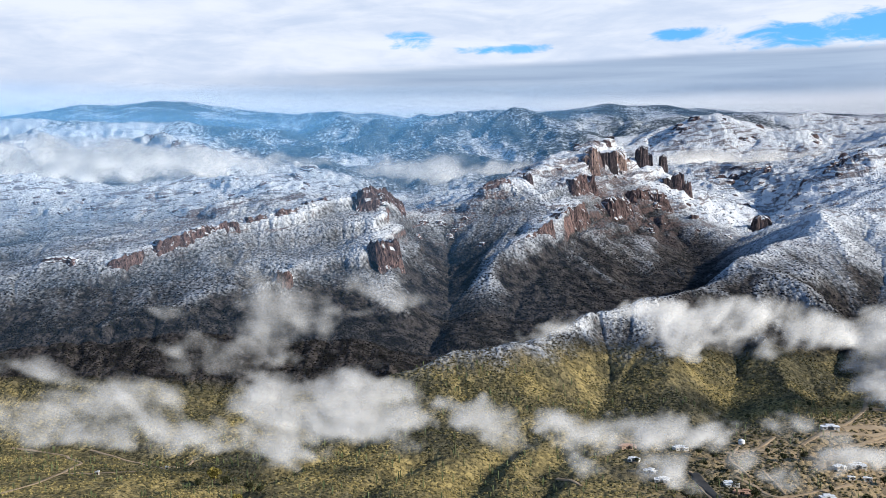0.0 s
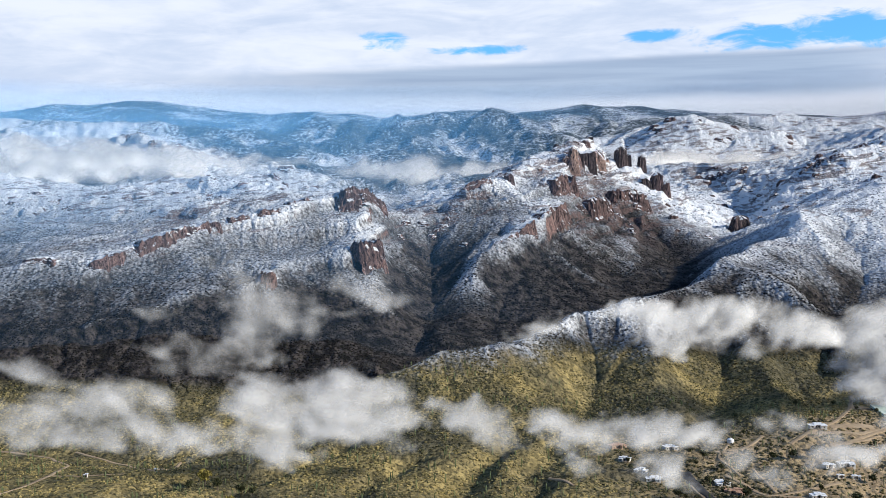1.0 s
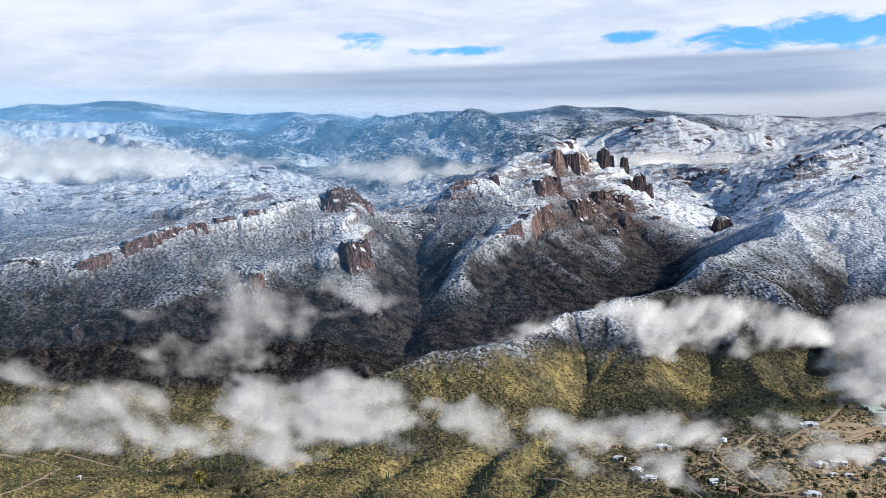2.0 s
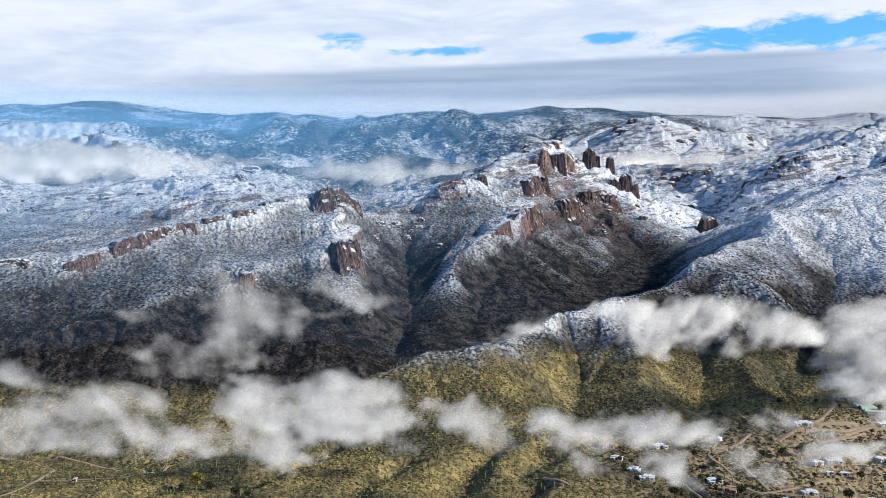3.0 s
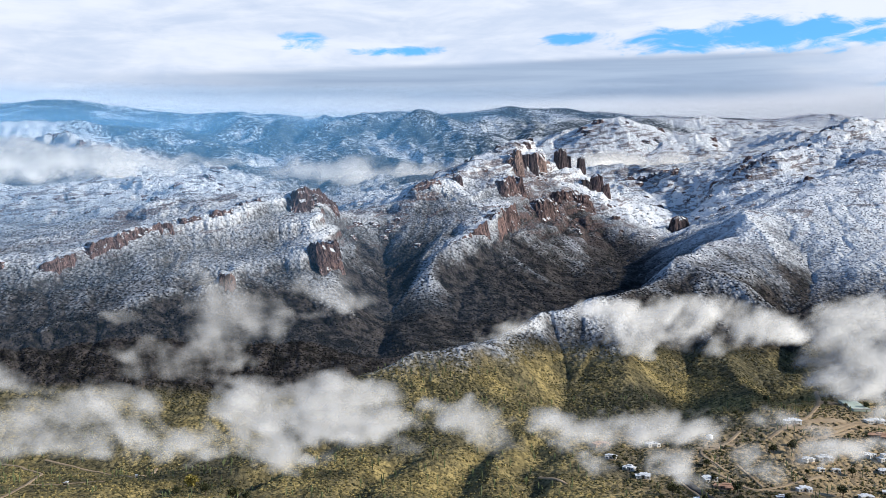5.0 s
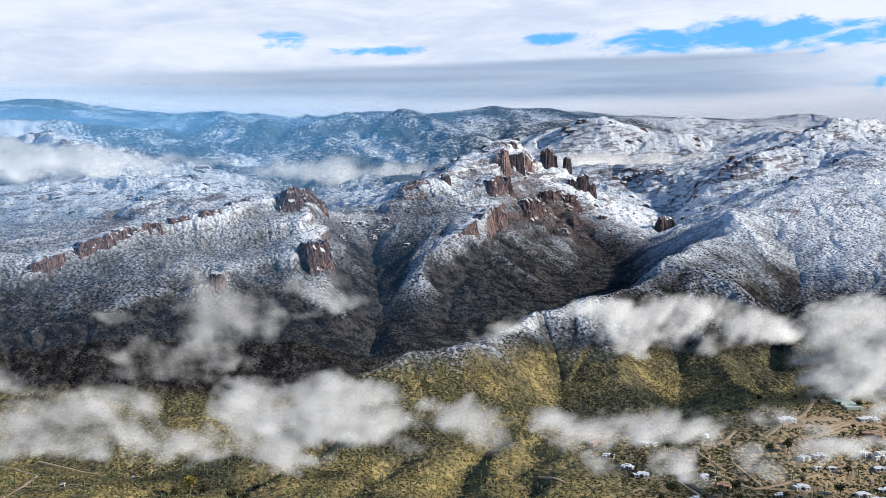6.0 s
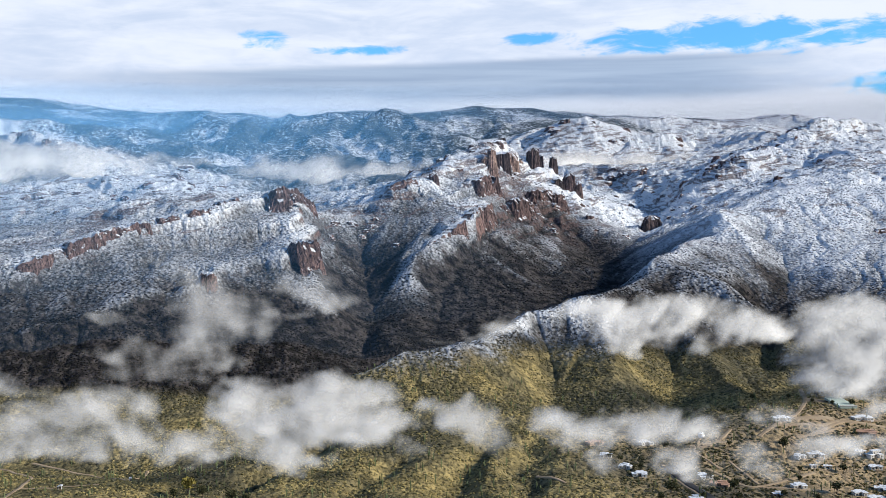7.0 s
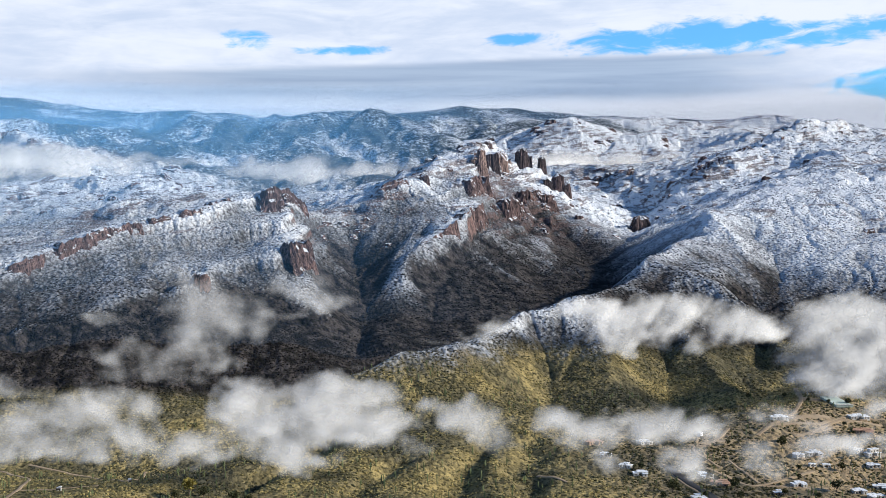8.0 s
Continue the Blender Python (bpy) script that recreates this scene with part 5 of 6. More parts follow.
def make_house(x, y, wide, turn, seed, label, tan=False, storeys=1, tiled=False):
    """A low sprawling desert house of joined flat-roofed blocks, with parapets, windows, a door and a terrace; in metres."""
    rng = random.Random(seed)
    deep = wide * rng.uniform(0.75, 1.0)
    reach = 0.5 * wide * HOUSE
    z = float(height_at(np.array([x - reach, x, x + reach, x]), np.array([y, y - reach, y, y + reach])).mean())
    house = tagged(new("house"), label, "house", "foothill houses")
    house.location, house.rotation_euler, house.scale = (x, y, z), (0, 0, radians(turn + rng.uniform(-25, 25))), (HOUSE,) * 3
    walls, top = (TAN_STUCCO if tan else STUCCO), (TILE_ROOF if tiled else ROOF)
    side = rng.choice((-1, 1))
    blocks = [(-0.5, -0.18, 0.22, 0.22, 3.3 * storeys), (0.18, -0.32, 0.5, 0.3, 3.0), (-0.34, 0.18, 0.12, 0.5, 3.6), (-0.46, -0.5, -0.12, -0.14, 2.9)]
    for n, (x0, y0, x1, y1, h) in enumerate(blocks[:3 if wide < 9 else 4]):
        x0, x1 = sorted((x0 * wide * side, x1 * wide * side))
        y0, y1, h = y0 * deep, y1 * deep, h + rng.uniform(-0.3, 0.4)
        part("wall", box(bmesh.new(), x0, y0, -4.0, x1, y1, h, 0.12), walls, house)
        roof = part("roof", box(bmesh.new(), x0 - 0.5, y0 - 0.5, h + 0.004, x1 + 0.5, y1 + 0.5, h + 0.3, 0.08), top, house)
        if not tiled:
            part("skylight", box(bmesh.new(), x0 + 0.4 * (x1 - x0), y0 + 0.4 * (y1 - y0), h + 0.31, x0 + 0.4 * (x1 - x0) + 1.2, y0 + 0.4 * (y1 - y0) + 1.0, h + 0.55, 0.05), STUCCO, roof)
        count = max(1, int((x1 - x0) / 3.4))
        for level in range(storeys if n == 0 else 1):
            for k in range(count):
                cx = x0 + (k + 0.5) * (x1 - x0) / count
                w = rng.uniform(0.5, 1.2)
                window = part("window", box(bmesh.new(), cx - w, y0 - 0.06, 0.8 + 3.2 * level, cx + w, y0 + 0.05, 2.2 + 3.2 * level), WOOD, house)
                part("pane", box(bmesh.new(), cx - w + 0.1, y0 - 0.1, 0.9 + 3.2 * level, cx + w - 0.1, y0 - 0.065, 2.1 + 3.2 * level), PANE, window)
    part("door", box(bmesh.new(), 0.0, -deep * 0.18 - 0.08, -0.1, 1.1, -deep * 0.18 + 0.05, 2.1), WOOD, house)
    part("terrace", box(bmesh.new(), -0.1 * wide, -deep * 0.55, -4.0, wide * 0.3, -deep * 0.19, 0.1, 0.05), DIRT, house)
    return house


def make_tank(x, y, wide):
    """A round white water tank with a low conical lid; in metres."""
    z = float(height_at(np.array([x]), np.array([y]))[0])
    tank = tagged(new("water_tank"), "round white water tank beside a dirt track", "tank")
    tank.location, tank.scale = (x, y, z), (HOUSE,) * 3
    for name, r0, r1, z0, z1 in (("shell", 0.5, 0.5, -1.5, 0.5), ("lid", 0.52, 0.12, 0.5, 0.72)):
        bm = bmesh.new()
        made = bmesh.ops.create_cone(bm, segments=24, radius1=r0 * wide, radius2=r1 * wide, depth=(z1 - z0) * wide, cap_ends=True)["verts"]
        bmesh.ops.translate(bm, verts=made, vec=(0, 0, (z0 + z1) / 2 * wide + (0.004 if name == "lid" else 0)))
        part(name, bm, ROOF, tank)


def make_tree(x, y, tall, mat, seed, label):
    """A wash tree: a tapered trunk with limbs and a loose crown of leaf clumps."""
    rng = np.random.default_rng(seed)
    z = float(height_at(np.array([x]), np.array([y]))[0])
    tree = tagged(new("tree"), label, "tree", "wash trees")
    tree.location = (x, y, z)
    bm = bmesh.new()
    limbs = [((0, 0, -0.4), (0.1 * tall, 0, 0.45 * tall), 0.05 * tall)]
    for k in range(5):
        a = k * 1.257 + rng.uniform(-0.4, 0.4)
        limbs.append(((0.03 * tall, 0, rng.uniform(0.22, 0.42) * tall), (0.33 * tall * math.cos(a), 0.33 * tall * math.sin(a), rng.uniform(0.6, 0.85) * tall), 0.025 * tall))
    for a, b, w in limbs:
        way = Vector(b) - Vector(a)
        made = bmesh.ops.create_cone(bm, segments=6, radius1=w, radius2=w * 0.35, depth=way.length, cap_ends=True)["verts"]
        m = Matrix.Translation((Vector(a) + Vector(b)) / 2) @ way.to_track_quat("Z", "Y").to_matrix().to_4x4()
        bmesh.ops.transform(bm, matrix=m, verts=made)
    part("trunk", bm, BARK, tree)
    n = 260
    d = rng.standard_normal((n, 3))
    d /= np.linalg.norm(d, axis=1, keepdims=True)
    c = d * rng.uniform(0.45, 1.0, (n, 1)) * np.array([0.42, 0.42, 0.32]) * tall * (0.8 + 0.5 * rng.random((n, 1))) + np.array([0.04, 0, 0.68]) * tall
    verts, faces = [], []
    for k in range(n):
        e = rng.standard_normal((3, 3)) * 0.055 * tall
        base = len(verts)
        verts += [c[k] + e[0], c[k] + e[1], c[k] + e[2], c[k] - 0.6 * e[0]]
        faces += [(base, base + 1, base + 2), (base, base + 2, base + 3), (base + 1, base + 3, base + 2)]
    crown = new("crown", mesh_of("crown", verts, faces, mat, False))
    crown.parent = tree
    return tree


def make_saguaros(count, seed):
    """Upright cactus columns, some with arms, strewn over the near slopes."""
    rng = np.random.default_rng(seed)
    bm_verts, bm_faces = [], []

    def column(x, y, z0, z1, w):
        base = len(bm_verts)
        for k, (z, s) in enumerate(((z0, 0.8), ((z0 + z1) / 2, 1.0), (z1 - w, 0.9), (z1, 0.3))):
            for j in range(6):
                bm_verts.append((x + s * w * math.cos(j * 1.047), y + s * w * math.sin(j * 1.047), z))
        for k in range(3):
            for j in range(6):
                bm_faces.append((base + 6 * k + j, base + 6 * k + (j + 1) % 6, base + 6 * k + 6 + (j + 1) % 6, base + 6 * k + 6 + j))

    a = rng.uniform(radians(-24), radians(30), count)
    r = np.sqrt(rng.uniform(385 ** 2, 600 ** 2, count))
    xs, ys = r * np.sin(a), r * np.cos(a)
    for x, y, z in zip(xs, ys, height_at(xs, ys)):
        tall = rng.uniform(2.2, 4.2)
        column(x, y, z - 0.3, z + tall, 0.2)
        for k in range(rng.integers(0, 3)):
            b = rng.uniform(0, 6.28)
            column(x + 0.5 * math.cos(b), y + 0.5 * math.sin(b), z + 0.45 * tall, z + rng.uniform(0.65, 0.9) * tall, 0.14)
    tagged(new("saguaro_cacti", mesh_of("saguaro_cacti", bm_verts, bm_faces, CACTUS)), "grey-green saguaro cacti standing among desert brush", "cactus", kind="stuff")


make_saguaros(600, 5)
for name, wide, mat, label, points, lift in TRACKS:
    make_track(name, wide, mat, label, *points, lift=lift)
make_house(84.6, 493.0, 18.0, 5, 1, "tan stucco desert house with a clay roof", tan=True, tiled=True)
make_house(108.8, 490.5, 14.3, -8, 2, "white flat-roofed stucco house among desert brush")
make_house(84.4, 472.5, 11.5, -30, 3, "white flat-roofed stucco house among desert brush")
make_house(88.3, 455.5, 12.2, -25, 4, "white flat-roofed stucco house among desert brush")
make_house(91.1, 445.0, 14.1, -20, 5, "white flat-roofed stucco house among desert brush")
make_house(119.7, 443.0, 14.0, -15, 6, "white flat-roofed stucco house among desert brush")
make_house(121.7, 431.5, 17.8, -10, 7, "tan stucco desert house with a clay roof", tan=True, tiled=True)
make_house(171.4, 461.0, 12.3, 8, 8, "white flat-roofed stucco house among desert brush")
make_house(180.2, 463.0, 15.8, 6, 9, "white flat-roofed stucco house among desert brush")
make_house(181.9, 501.5, 18.3, 0, 10, "white flat-roofed stucco house among desert brush")
make_house(237.3, 595.5, 7.2, 15, 11, "small white shed beside a dirt track")
make_house(203.1, 465.5, 11.3, 10, 12, "white flat-roofed stucco house among desert brush")
make_house(208.1, 462.0, 15.7, 4, 13, "two-storey white stucco house among desert brush", storeys=2)
make_house(225.0, 503.5, 22.0, -10, 14, "white flat-roofed stucco house among desert brush")
make_house(218.0, 486.0, 21.3, -6, 15, "tan stucco desert house with a clay roof", tan=True, tiled=True)
make_house(202.5, 451.0, 13.2, -10, 16, "white flat-roofed stucco house among desert brush")
make_house(172.8, 450.5, 6.6, 0, 17, "small white shed beside a dirt track")
make_house(179.6, 450.5, 8.2, -8, 18, "small white shed beside a dirt track")
make_house(153.4, 425.0, 13.4, -12, 19, "white flat-roofed stucco house among desert brush")
make_house(176.1, 417.0, 12.2, -10, 20, "white flat-roofed stucco house among desert brush")
make_house(178.7, 408.5, 14.9, -6, 21, "white flat-roofed stucco house among desert brush")
make_house(194.1, 431.0, 13.6, -12, 22, "white flat-roofed stucco house among desert brush")
make_house(138.2, 412.0, 9.0, -30, 23, "tan stucco desert house with a clay roof", tan=True)
make_house(100.8, 404.0, 11.8, -12, 24, "white flat-roofed stucco house among desert brush")
make_tank(139.2, 497.5, 7.3)
make_house(-152.6, 466.0, 4.0, 0, 26, "small white shed beside a dirt track")
make_house(-126.4, 482.5, 2.9, 0, 27, "small white shed beside a dirt track")
make_court(225.9, 525.9, 19.5, 9.0, -94)
make_tree(-99.4, 456.5, 7, LEAF, 28, "small golden-leaved tree standing in the dark wash")
make_tree(-83.4, 424.0, 5, LEAF, 29, "small golden-leaved tree standing in the dark wash")
make_tree(-93.1, 451.5, 5, DARK_LEAF, 30, "small dark green tree beside the wash or houses")
make_tree(-80.3, 434.5, 5, DARK_LEAF, 31, "small dark green tree beside the wash or houses")
make_tree(-104.4, 448.5, 4, DARK_LEAF, 32, "small dark green tree beside the wash or houses")
make_tree(-74.1, 425.0, 4, DARK_LEAF, 33, "small dark green tree beside the wash or houses")
make_tree(122.9, 420.0, 5, DARK_LEAF, 34, "small dark green tree beside the wash or houses")
make_tree(166.6, 418.0, 5, DARK_LEAF, 35, "small dark green tree beside the wash or houses")
make_tree(185.2, 447.0, 4, DARK_LEAF, 36, "small dark green tree beside the wash or houses")
make_tree(141.7, 445.0, 4, DARK_LEAF, 37, "small dark green tree beside the wash or houses")
make_tree(115.3, 481.5, 4, DARK_LEAF, 38, "small dark green tree beside the wash or houses")
make_tree(94.5, 415.5, 5, DARK_LEAF, 39, "small dark green tree beside the wash or houses")

# small dark trees in the gardens, away from the tracks
pattern = [make_tree(150 + 9 * k, 470, 4.0 + 0.6 * k, DARK_LEAF, 60 + k, "small dark green tree among the foothill gardens") for k in range(3)]
rng = np.random.default_rng(77)
for k in range(110):
    x, y = rng.uniform(70, 250), rng.uniform(390, 560)
    near = min(np.hypot(x - p[0], y - p[1]) for _, _, _, _, pts, _ in TRACKS for p in pts)
    if abs(x / y - 0.33) < 0.17 and near > 5:
        z = float(height_at(np.array([x]), np.array([y]))[0])
        tree = copy_thing(pattern[k % 3], pose(x, y, z, 0, 0, float(rng.uniform(0, 360))))
        tree.scale = (float(rng.uniform(0.35, 0.75)),) * 3

# ---- low cloud ----
def fog_bank(label, course, half, seed, thick, *puffs):
    """A bank of mist along a course (its distance, and how far it recedes for each metre eastwards from a given x): veils one behind another, dense where its puffs (x, z, half width, half height, strength) are and frayed round them."""
    rng = np.random.default_rng(seed)
    p = np.array(puffs, float)
    y, recede, start = course
    depth = rng.uniform(-0.55, 0.55, len(p))
    cell = 0.0024 * y
    x0, x1 = (p[:, 0] - 2.1 * p[:, 2]).min(), (p[:, 0] + 2.1 * p[:, 2]).max()
    z0, z1 = (p[:, 1] - 2.1 * p[:, 3]).min(), (p[:, 1] + 2.1 * p[:, 3]).max()
    nx, nz = int((x1 - x0) / cell) + 2, int((z1 - z0) / cell) + 2
    x, z = np.meshgrid(np.linspace(x0, x1, nx), np.linspace(z0, z1, nz))
    size, sheets = 0.032 * y, 8
    verts, faces, veil, puff, grain, base = [], [], [], [], [], 0
    for s in range(sheets):
        d = (s + 0.5) / sheets * 2 - 1
        # the outline is frayed by slow swirls
        u, v = x / size, z / size * 1.3
        wx = x + size * 0.55 * fbm(u * 1.5 + seed, v * 1.5 + 0.5 * d, 4, 0.6, seed)
        wz = z + size * 0.38 * fbm(u * 1.5 + 9, v * 1.5 + 0.5 * d + seed, 4, 0.6, seed + 7)
        dens = np.zeros_like(x)
        for (px, pz, rx, rz, st), pd in zip(p, depth):
            dens += st * np.exp(-((wx - px) / rx) ** 2 - ((wz - pz) / rz) ** 2 - 0.9 * (d - pd) ** 2)
        dens = dens / (1 + 0.30 * dens)
        dens *= 0.72 + 1.1 * fbm(u * 1.5 + 3, v * 1.5 + d, 3, 0.5, seed + 3)
        rim = np.clip(np.minimum(np.minimum(x - x0, x1 - x) / (3 * cell), np.minimum(z - z0, z1 - z) / (3 * cell)), 0, 1)
        dens = np.clip(dens, 0, 1.4) * rim
        keep = dens > 0.03
        use = keep[:-1, :-1] | keep[1:, :-1] | keep[:-1, 1:] | keep[1:, 1:]
        quads = grid_faces(nz, nx)[use.ravel()]
        if not len(quads):
            continue
        soft = averaged(averaged(dens, 2, 0), 2, 1)
        gz, gx = np.gradient(soft)
        n = np.stack([-gx * 3.0 + 0.40, np.full_like(gx, -0.45), -gz * 3.0 + 0.75], -1).reshape(-1, 3)
        n /= np.linalg.norm(n, axis=1, keepdims=True)
        back = d * half + 0.35 * half / sheets * fbm(u, v, 2, 0.5, seed + s)
        co = np.stack([x, y + recede * (x - start) + back, z], -1).reshape(-1, 3)
        used, at = np.unique(quads, return_inverse=True)
        verts.append(co[used])
        puff.append(n[used])
        veil.append(dens.ravel()[used])
        grain.append(np.stack([u, back / size * 1.5, v], -1).reshape(-1, 3)[used] + seed * 1.7)
        faces.append(at.reshape(-1, 4) + base)
        base += len(used)
    me = mesh_of("fog_bank", np.concatenate(verts), np.concatenate(faces), FOG)
    me.attributes.new("veil", "FLOAT", "POINT").data.foreach_set("value", np.concatenate(veil).astype(np.float32))
    me.attributes.new("puff", "FLOAT_VECTOR", "POINT").data.foreach_set("vector", np.concatenate(puff).astype(np.float32).ravel())
    me.attributes.new("grain", "FLOAT_VECTOR", "POINT").data.foreach_set("vector", np.concatenate(grain).astype(np.float32).ravel())
    me.attributes.new("gain", "FLOAT", "POINT").data.foreach_set("value", np.full(base, 3.4 * thick / sheets, np.float32))
    return tagged(new("fog_bank", me), label, "cloud", "low clouds", "stuff")


fog_bank("white fog bank over the dark wash", (445, 0, 0), 13, 3, 1.0, (-188, 35.9, 15.5, 8.8, 0.8), (-171, 37.3, 12.9, 7.7, 0.75), (-158, 34.7, 10.8, 6.2, 0.6), (-138, 42.8, 13.9, 5.7, 0.9), (-124, 38.5, 11.4, 9.3, 1.1), (-123, 28.3, 13.4, 5.7, 1.0), (-145, 27.0, 13.4, 3.9, 0.7), (-164, 26.1, 14.2, 2.8, 0.35))
fog_bank("thin grey fog hugging the foot of the slope", (520, 0, 0), 12, 4, 1.0, (-209, 46.1, 18.0, 6.6, 0.35), (-194, 43.7, 15.0, 5.1, 0.3), (-179, 37.0, 12.6, 3.9, 0.2))
fog_bank("thin fog tongue above the dirt track", (395, 0, 0), 9, 5, 1.0, (-99, 35.0, 11.1, 3.5, 0.6), (-86, 35.1, 9.2, 4.6, 0.5), (-91, 41.4, 6.9, 3.0, 0.25))
fog_bank("billowing white fog bank beside the golden foothill", (455, 0, 0), 13, 8, 1.0, (-83, 42.2, 6.9, 4.7, 0.8), (-76, 39.6, 11.9, 7.9, 1.2), (-62, 35.3, 15.3, 10.0, 1.3), (-43, 45.4, 11.1, 5.8, 1.0), (-39, 35.7, 17.4, 10.0, 1.3), (-24, 36.8, 11.1, 8.7, 0.9), (-13, 32.2, 10.0, 6.9, 0.35))
fog_bank("torn lower edge of the white fog bank", (380, 0, 0), 9, 9, 1.0, (-53, 40.6, 12.2, 6.7, 0.9), (-56, 32.6, 6.2, 4.9, 0.6), (-65, 37.9, 8.4, 4.9, 0.5), (-27, 41.0, 11.1, 4.9, 0.5), (-17, 36.3, 11.1, 4.9, 0.28), (-39, 42.3, 8.9, 4.9, 0.6))
fog_bank("pale fog strip below the front ridge", (440, 0, 0), 9, 13, 0.8, (4, 35.9, 8.7, 4.3, 0.8), (16, 34.0, 11.2, 4.8, 0.8), (26, 29.0, 10.7, 4.8, 0.7), (29, 22.4, 10.2, 4.3, 0.4), (18, 41.0, 6.1, 3.3, 0.4))
fog_bank("long pale fog strip over the foothill gardens", (395, 0, 0), 10, 17, 1.0, (43, 39.1, 7.4, 4.8, 1.0), (55, 36.3, 10.6, 4.6, 0.9), (68, 36.8, 10.6, 4.8, 0.9), (81, 36.5, 10.6, 4.1, 0.9), (95, 38.5, 9.2, 4.8, 1.0), (102, 36.0, 5.3, 3.9, 0.6), (72, 42.7, 5.5, 3.7, 0.4), (88, 42.8, 6.9, 3.2, 0.4))
fog_bank("thin fog patch drifting over the houses", (345, 0, 0), 8, 25, 1.0, (44, 36.5, 6.9, 2.4, 0.4), (65, 35.6, 6.1, 2.6, 0.4), (73, 37.3, 8.1, 3.8, 0.7), (77, 33.8, 4.9, 3.2, 0.5), (97, 37.4, 5.3, 4.0, 0.6), (94, 33.7, 5.3, 2.8, 0.3))
fog_bank("faint fog shreds above the eastern houses", (400, 0, 0), 8, 30, 1.5, (131, 18.7, 11.6, 3.5, 0.55), (142, 23.5, 9.3, 3.5, 0.5), (154, 25.8, 9.8, 3.3, 0.65), (167, 24.6, 8.9, 3.5, 0.6), (181, 24.3, 10.5, 3.7, 0.6), (195, 24.8, 10.5, 3.7, 0.6), (127, 38.5, 10.5, 4.2, 0.4), (145, 33.7, 8.2, 3.7, 0.35), (172, 40.8, 11.6, 3.7, 0.35))
fog_bank("long white fog bank lying along the snowy ridge", (632, 0.15, 100), 12, 37, 1.1, (58, 47.9, 12.2, 4.3, 0.4), (184, 36.1, 40.6, 7.4, 0.28), (68, 50.9, 10.1, 3.6, 0.6), (83, 53.5, 11.9, 4.7, 0.65), (114, 59.3, 13.8, 5.1, 0.9), (133, 57.1, 17.5, 5.8, 1.1), (158, 54.6, 21.3, 7.3, 1.2), (177, 58.9, 14.0, 7.4, 1.0), (199, 49.9, 21.5, 8.1, 1.3), (226, 45.5, 19.4, 7.4, 1.3), (250, 41.2, 14.2, 5.2, 1.0), (202, 36.8, 17.8, 4.8, 0.5))
fog_bank("hanging lobe of fog under the long bank", (622, 0.1, 150), 8, 41, 1.3, (142, 42.0, 11.7, 6.8, 0.7), (146, 34.5, 6.8, 3.9, 0.4), (124, 47.6, 13.5, 4.6, 0.4), (163, 43.1, 12.5, 5.0, 0.4))
fog_bank("bright white cloud beside the front ridge", (545, 0, 0), 20, 45, 2.4, (236, 51.1, 14.1, 11.3, 1.3), (227, 63.8, 13.2, 6.3, 0.8), (245, 39.0, 15.7, 14.4, 1.5), (219, 35.0, 8.8, 5.0, 1.1), (233, 29.6, 13.5, 6.9, 1.2), (246, 62.9, 11.9, 6.9, 0.8), (212, 59.9, 8.8, 5.3, 0.4), (264, 47.7, 18.8, 18.8, 1.5), (289, 41.2, 21.9, 18.8, 1.4))
fog_bank("column of pale mist rising from the valley", (672, 0, 0), 15, 49, 0.54, (-130, 87.8, 12.7, 5.0, 0.7), (-118, 83.4, 9.2, 6.5, 0.75), (-111, 70.1, 12.7, 8.4, 0.85), (-101, 59.4, 14.6, 10.4, 0.95), (-87, 52.1, 12.7, 8.4, 0.7), (-105, 45.4, 14.6, 7.3, 0.75), (-70, 55.4, 16.5, 4.2, 0.4), (-52, 53.4, 11.5, 3.5, 0.25), (-122, 56.2, 10.7, 10.4, 0.3), (-77, 66.1, 10.7, 8.4, 0.35))
fog_bank("small veil of mist beside the red knob", (745, 0, 0), 10, 57, 0.52, (-53, 65.7, 16.1, 6.4, 0.55), (-35, 61.5, 18.2, 6.4, 0.65), (-22, 57.4, 10.2, 5.5, 0.4), (-43, 73.4, 16.1, 4.2, 0.25))
fog_bank("torn mist trailing over the dark slope", (610, 0, 0), 12, 61, 0.7, (-157, 62.7, 13.3, 3.5, 0.45), (-157, 53.3, 10.5, 3.5, 0.2), (-151, 43.6, 16.8, 4.9, 0.45), (-120, 41.5, 15.0, 5.6, 0.5), (-98, 41.1, 13.3, 5.6, 0.5), (-136, 33.8, 16.8, 5.6, 0.4), (-148, 27.1, 16.8, 4.5, 0.3), (-114, 30.2, 13.3, 4.5, 0.35), (-89, 36.1, 8.4, 3.8, 0.25))
fog_bank("broad white fog layer filling the upper valley", (1905, 0, 0), 70, 73, 3.2, (-803, 208.7, 128.1, 27.8, 1.3), (-700, 211.2, 117.5, 26.7, 1.3), (-586, 210.8, 112.1, 24.6, 1.3), (-491, 211.4, 90.8, 19.2, 1.2), (-414, 211.1, 61.9, 15.0, 0.9), (-615, 187.5, 83.3, 12.8, 0.8), (-525, 193.0, 70.5, 10.7, 0.6))
fog_bank("trailing end of the valley fog", (1950, 0, 0), 50, 74, 1.4, (-352, 209.0, 52.5, 9.8, 0.55), (-292, 213.8, 47.0, 9.8, 0.45), (-329, 189.7, 63.4, 7.7, 0.35), (-244, 208.6, 43.7, 8.7, 0.35))
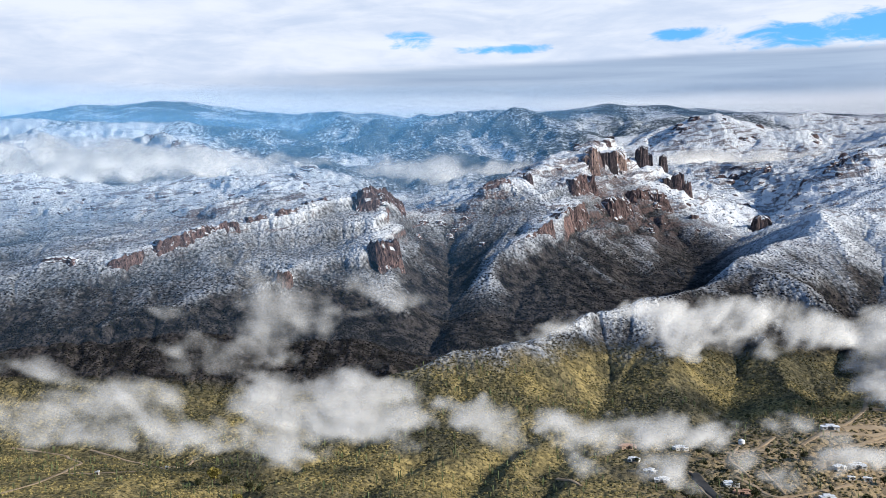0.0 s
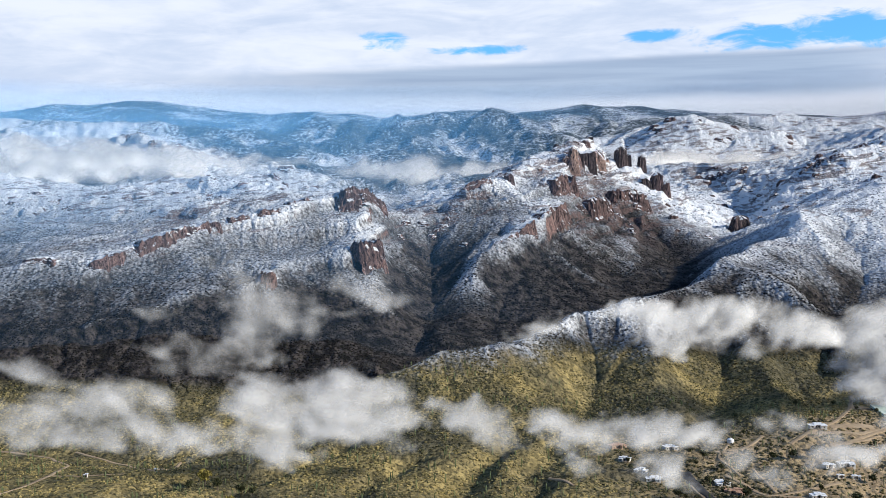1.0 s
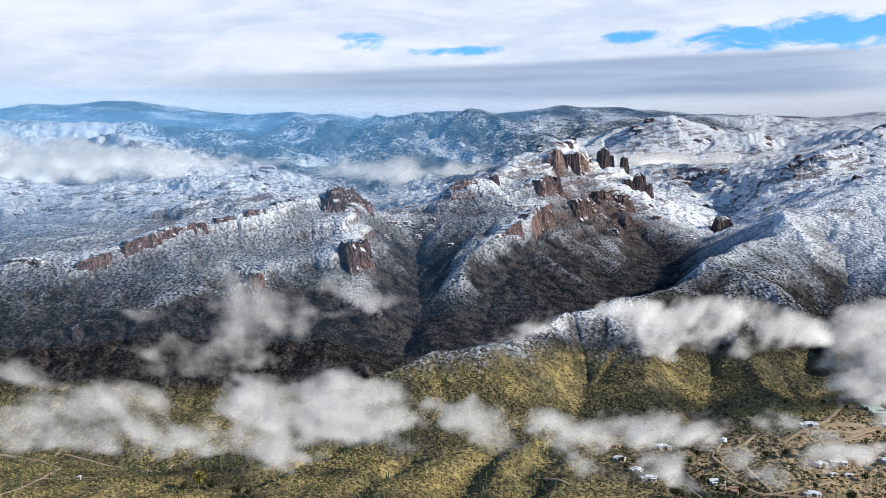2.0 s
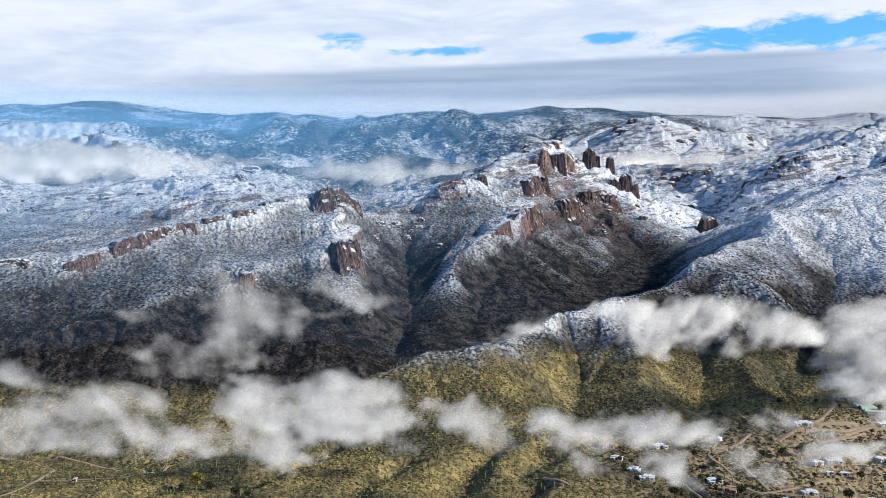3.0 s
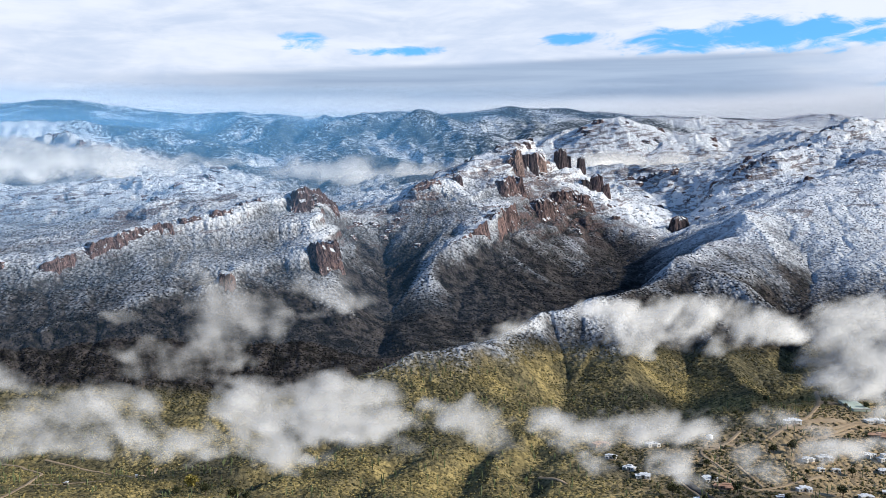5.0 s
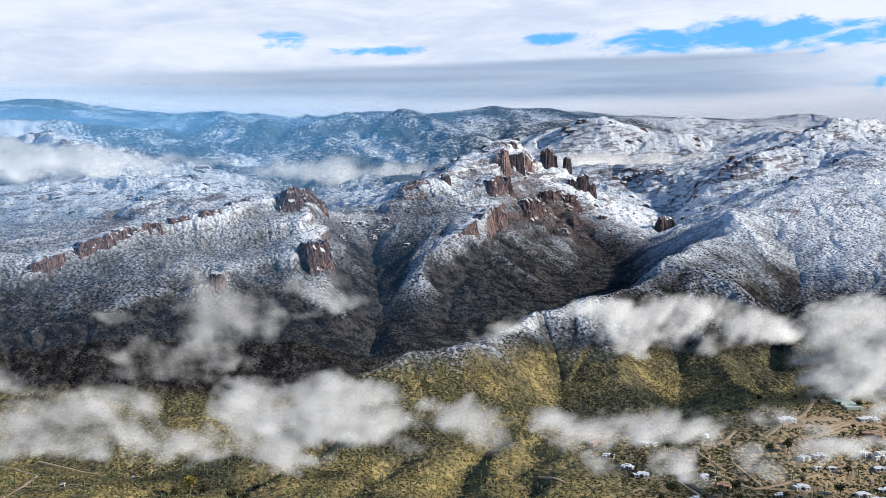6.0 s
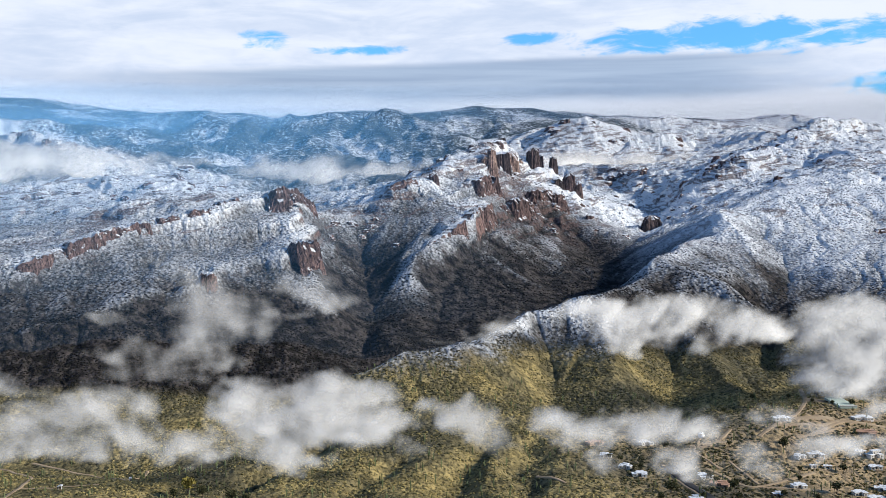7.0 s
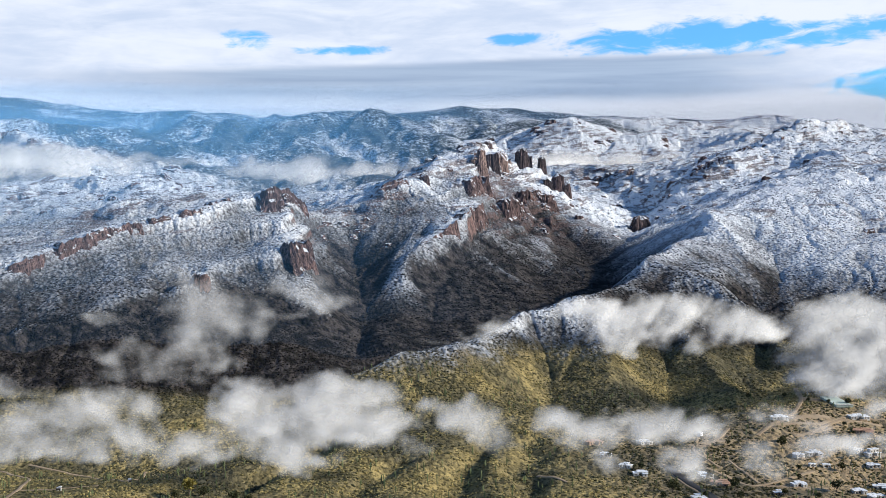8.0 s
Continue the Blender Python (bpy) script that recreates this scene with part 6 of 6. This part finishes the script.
fog_bank("thin bluish mist in the saddle behind the ridge", (2330, 0, 0), 60, 77, 1.7, (-190, 189.1, 62.6, 11.7, 0.6), (-117, 205.8, 73.0, 18.3, 0.8), (-20, 211.5, 73.0, 18.3, 0.9), (-42, 182.2, 86.0, 13.0, 0.8), (56, 206.2, 73.0, 15.6, 0.8), (130, 212.0, 62.6, 14.3, 0.6), (179, 199.5, 56.1, 15.6, 0.6), (-142, 170.6, 49.5, 9.1, 0.4), (41, 241.8, 36.5, 11.7, 0.35))
fog_bank("white valley fog below the snow domes", (2330, 0, 0), 60, 85, 1.7, (502, 234.1, 39.1, 11.7, 0.5), (555, 227.7, 62.6, 14.3, 0.9), (618, 227.4, 62.6, 15.6, 0.9), (680, 209.7, 49.5, 10.4, 0.45))
fog_bank("white valley fog against the pyramid peak", (2300, 0, 0), 50, 86, 1.7, (709, 224.5, 48.9, 16.7, 0.4), (749, 207.0, 61.8, 16.7, 1.0), (813, 208.0, 55.3, 15.4, 0.9))
fog_bank("small mist patch in the dark canyon mouth", (735, 0, 0), 6, 90, 1.0, (30, 29.8, 11.7, 2.9, 0.3), (46, 28.7, 9.2, 2.5, 0.25))


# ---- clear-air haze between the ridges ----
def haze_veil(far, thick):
    """One of many thin sheets tinted as bluish air, one behind another across the upper valley; thicker westwards,
    which paints the blue of cloud shade there.
    """
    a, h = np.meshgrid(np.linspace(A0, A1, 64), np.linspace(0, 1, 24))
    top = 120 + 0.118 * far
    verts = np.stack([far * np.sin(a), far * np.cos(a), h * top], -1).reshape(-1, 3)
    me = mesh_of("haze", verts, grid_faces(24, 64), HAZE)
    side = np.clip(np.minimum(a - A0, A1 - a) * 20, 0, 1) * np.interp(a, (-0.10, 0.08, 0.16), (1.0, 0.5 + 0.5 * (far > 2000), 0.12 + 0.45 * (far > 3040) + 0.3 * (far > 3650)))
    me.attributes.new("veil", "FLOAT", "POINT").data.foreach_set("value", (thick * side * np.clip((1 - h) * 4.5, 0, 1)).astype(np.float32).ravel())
    tagged(new("haze", me), "thin bluish haze in the air between the ridges", "haze", kind="stuff")


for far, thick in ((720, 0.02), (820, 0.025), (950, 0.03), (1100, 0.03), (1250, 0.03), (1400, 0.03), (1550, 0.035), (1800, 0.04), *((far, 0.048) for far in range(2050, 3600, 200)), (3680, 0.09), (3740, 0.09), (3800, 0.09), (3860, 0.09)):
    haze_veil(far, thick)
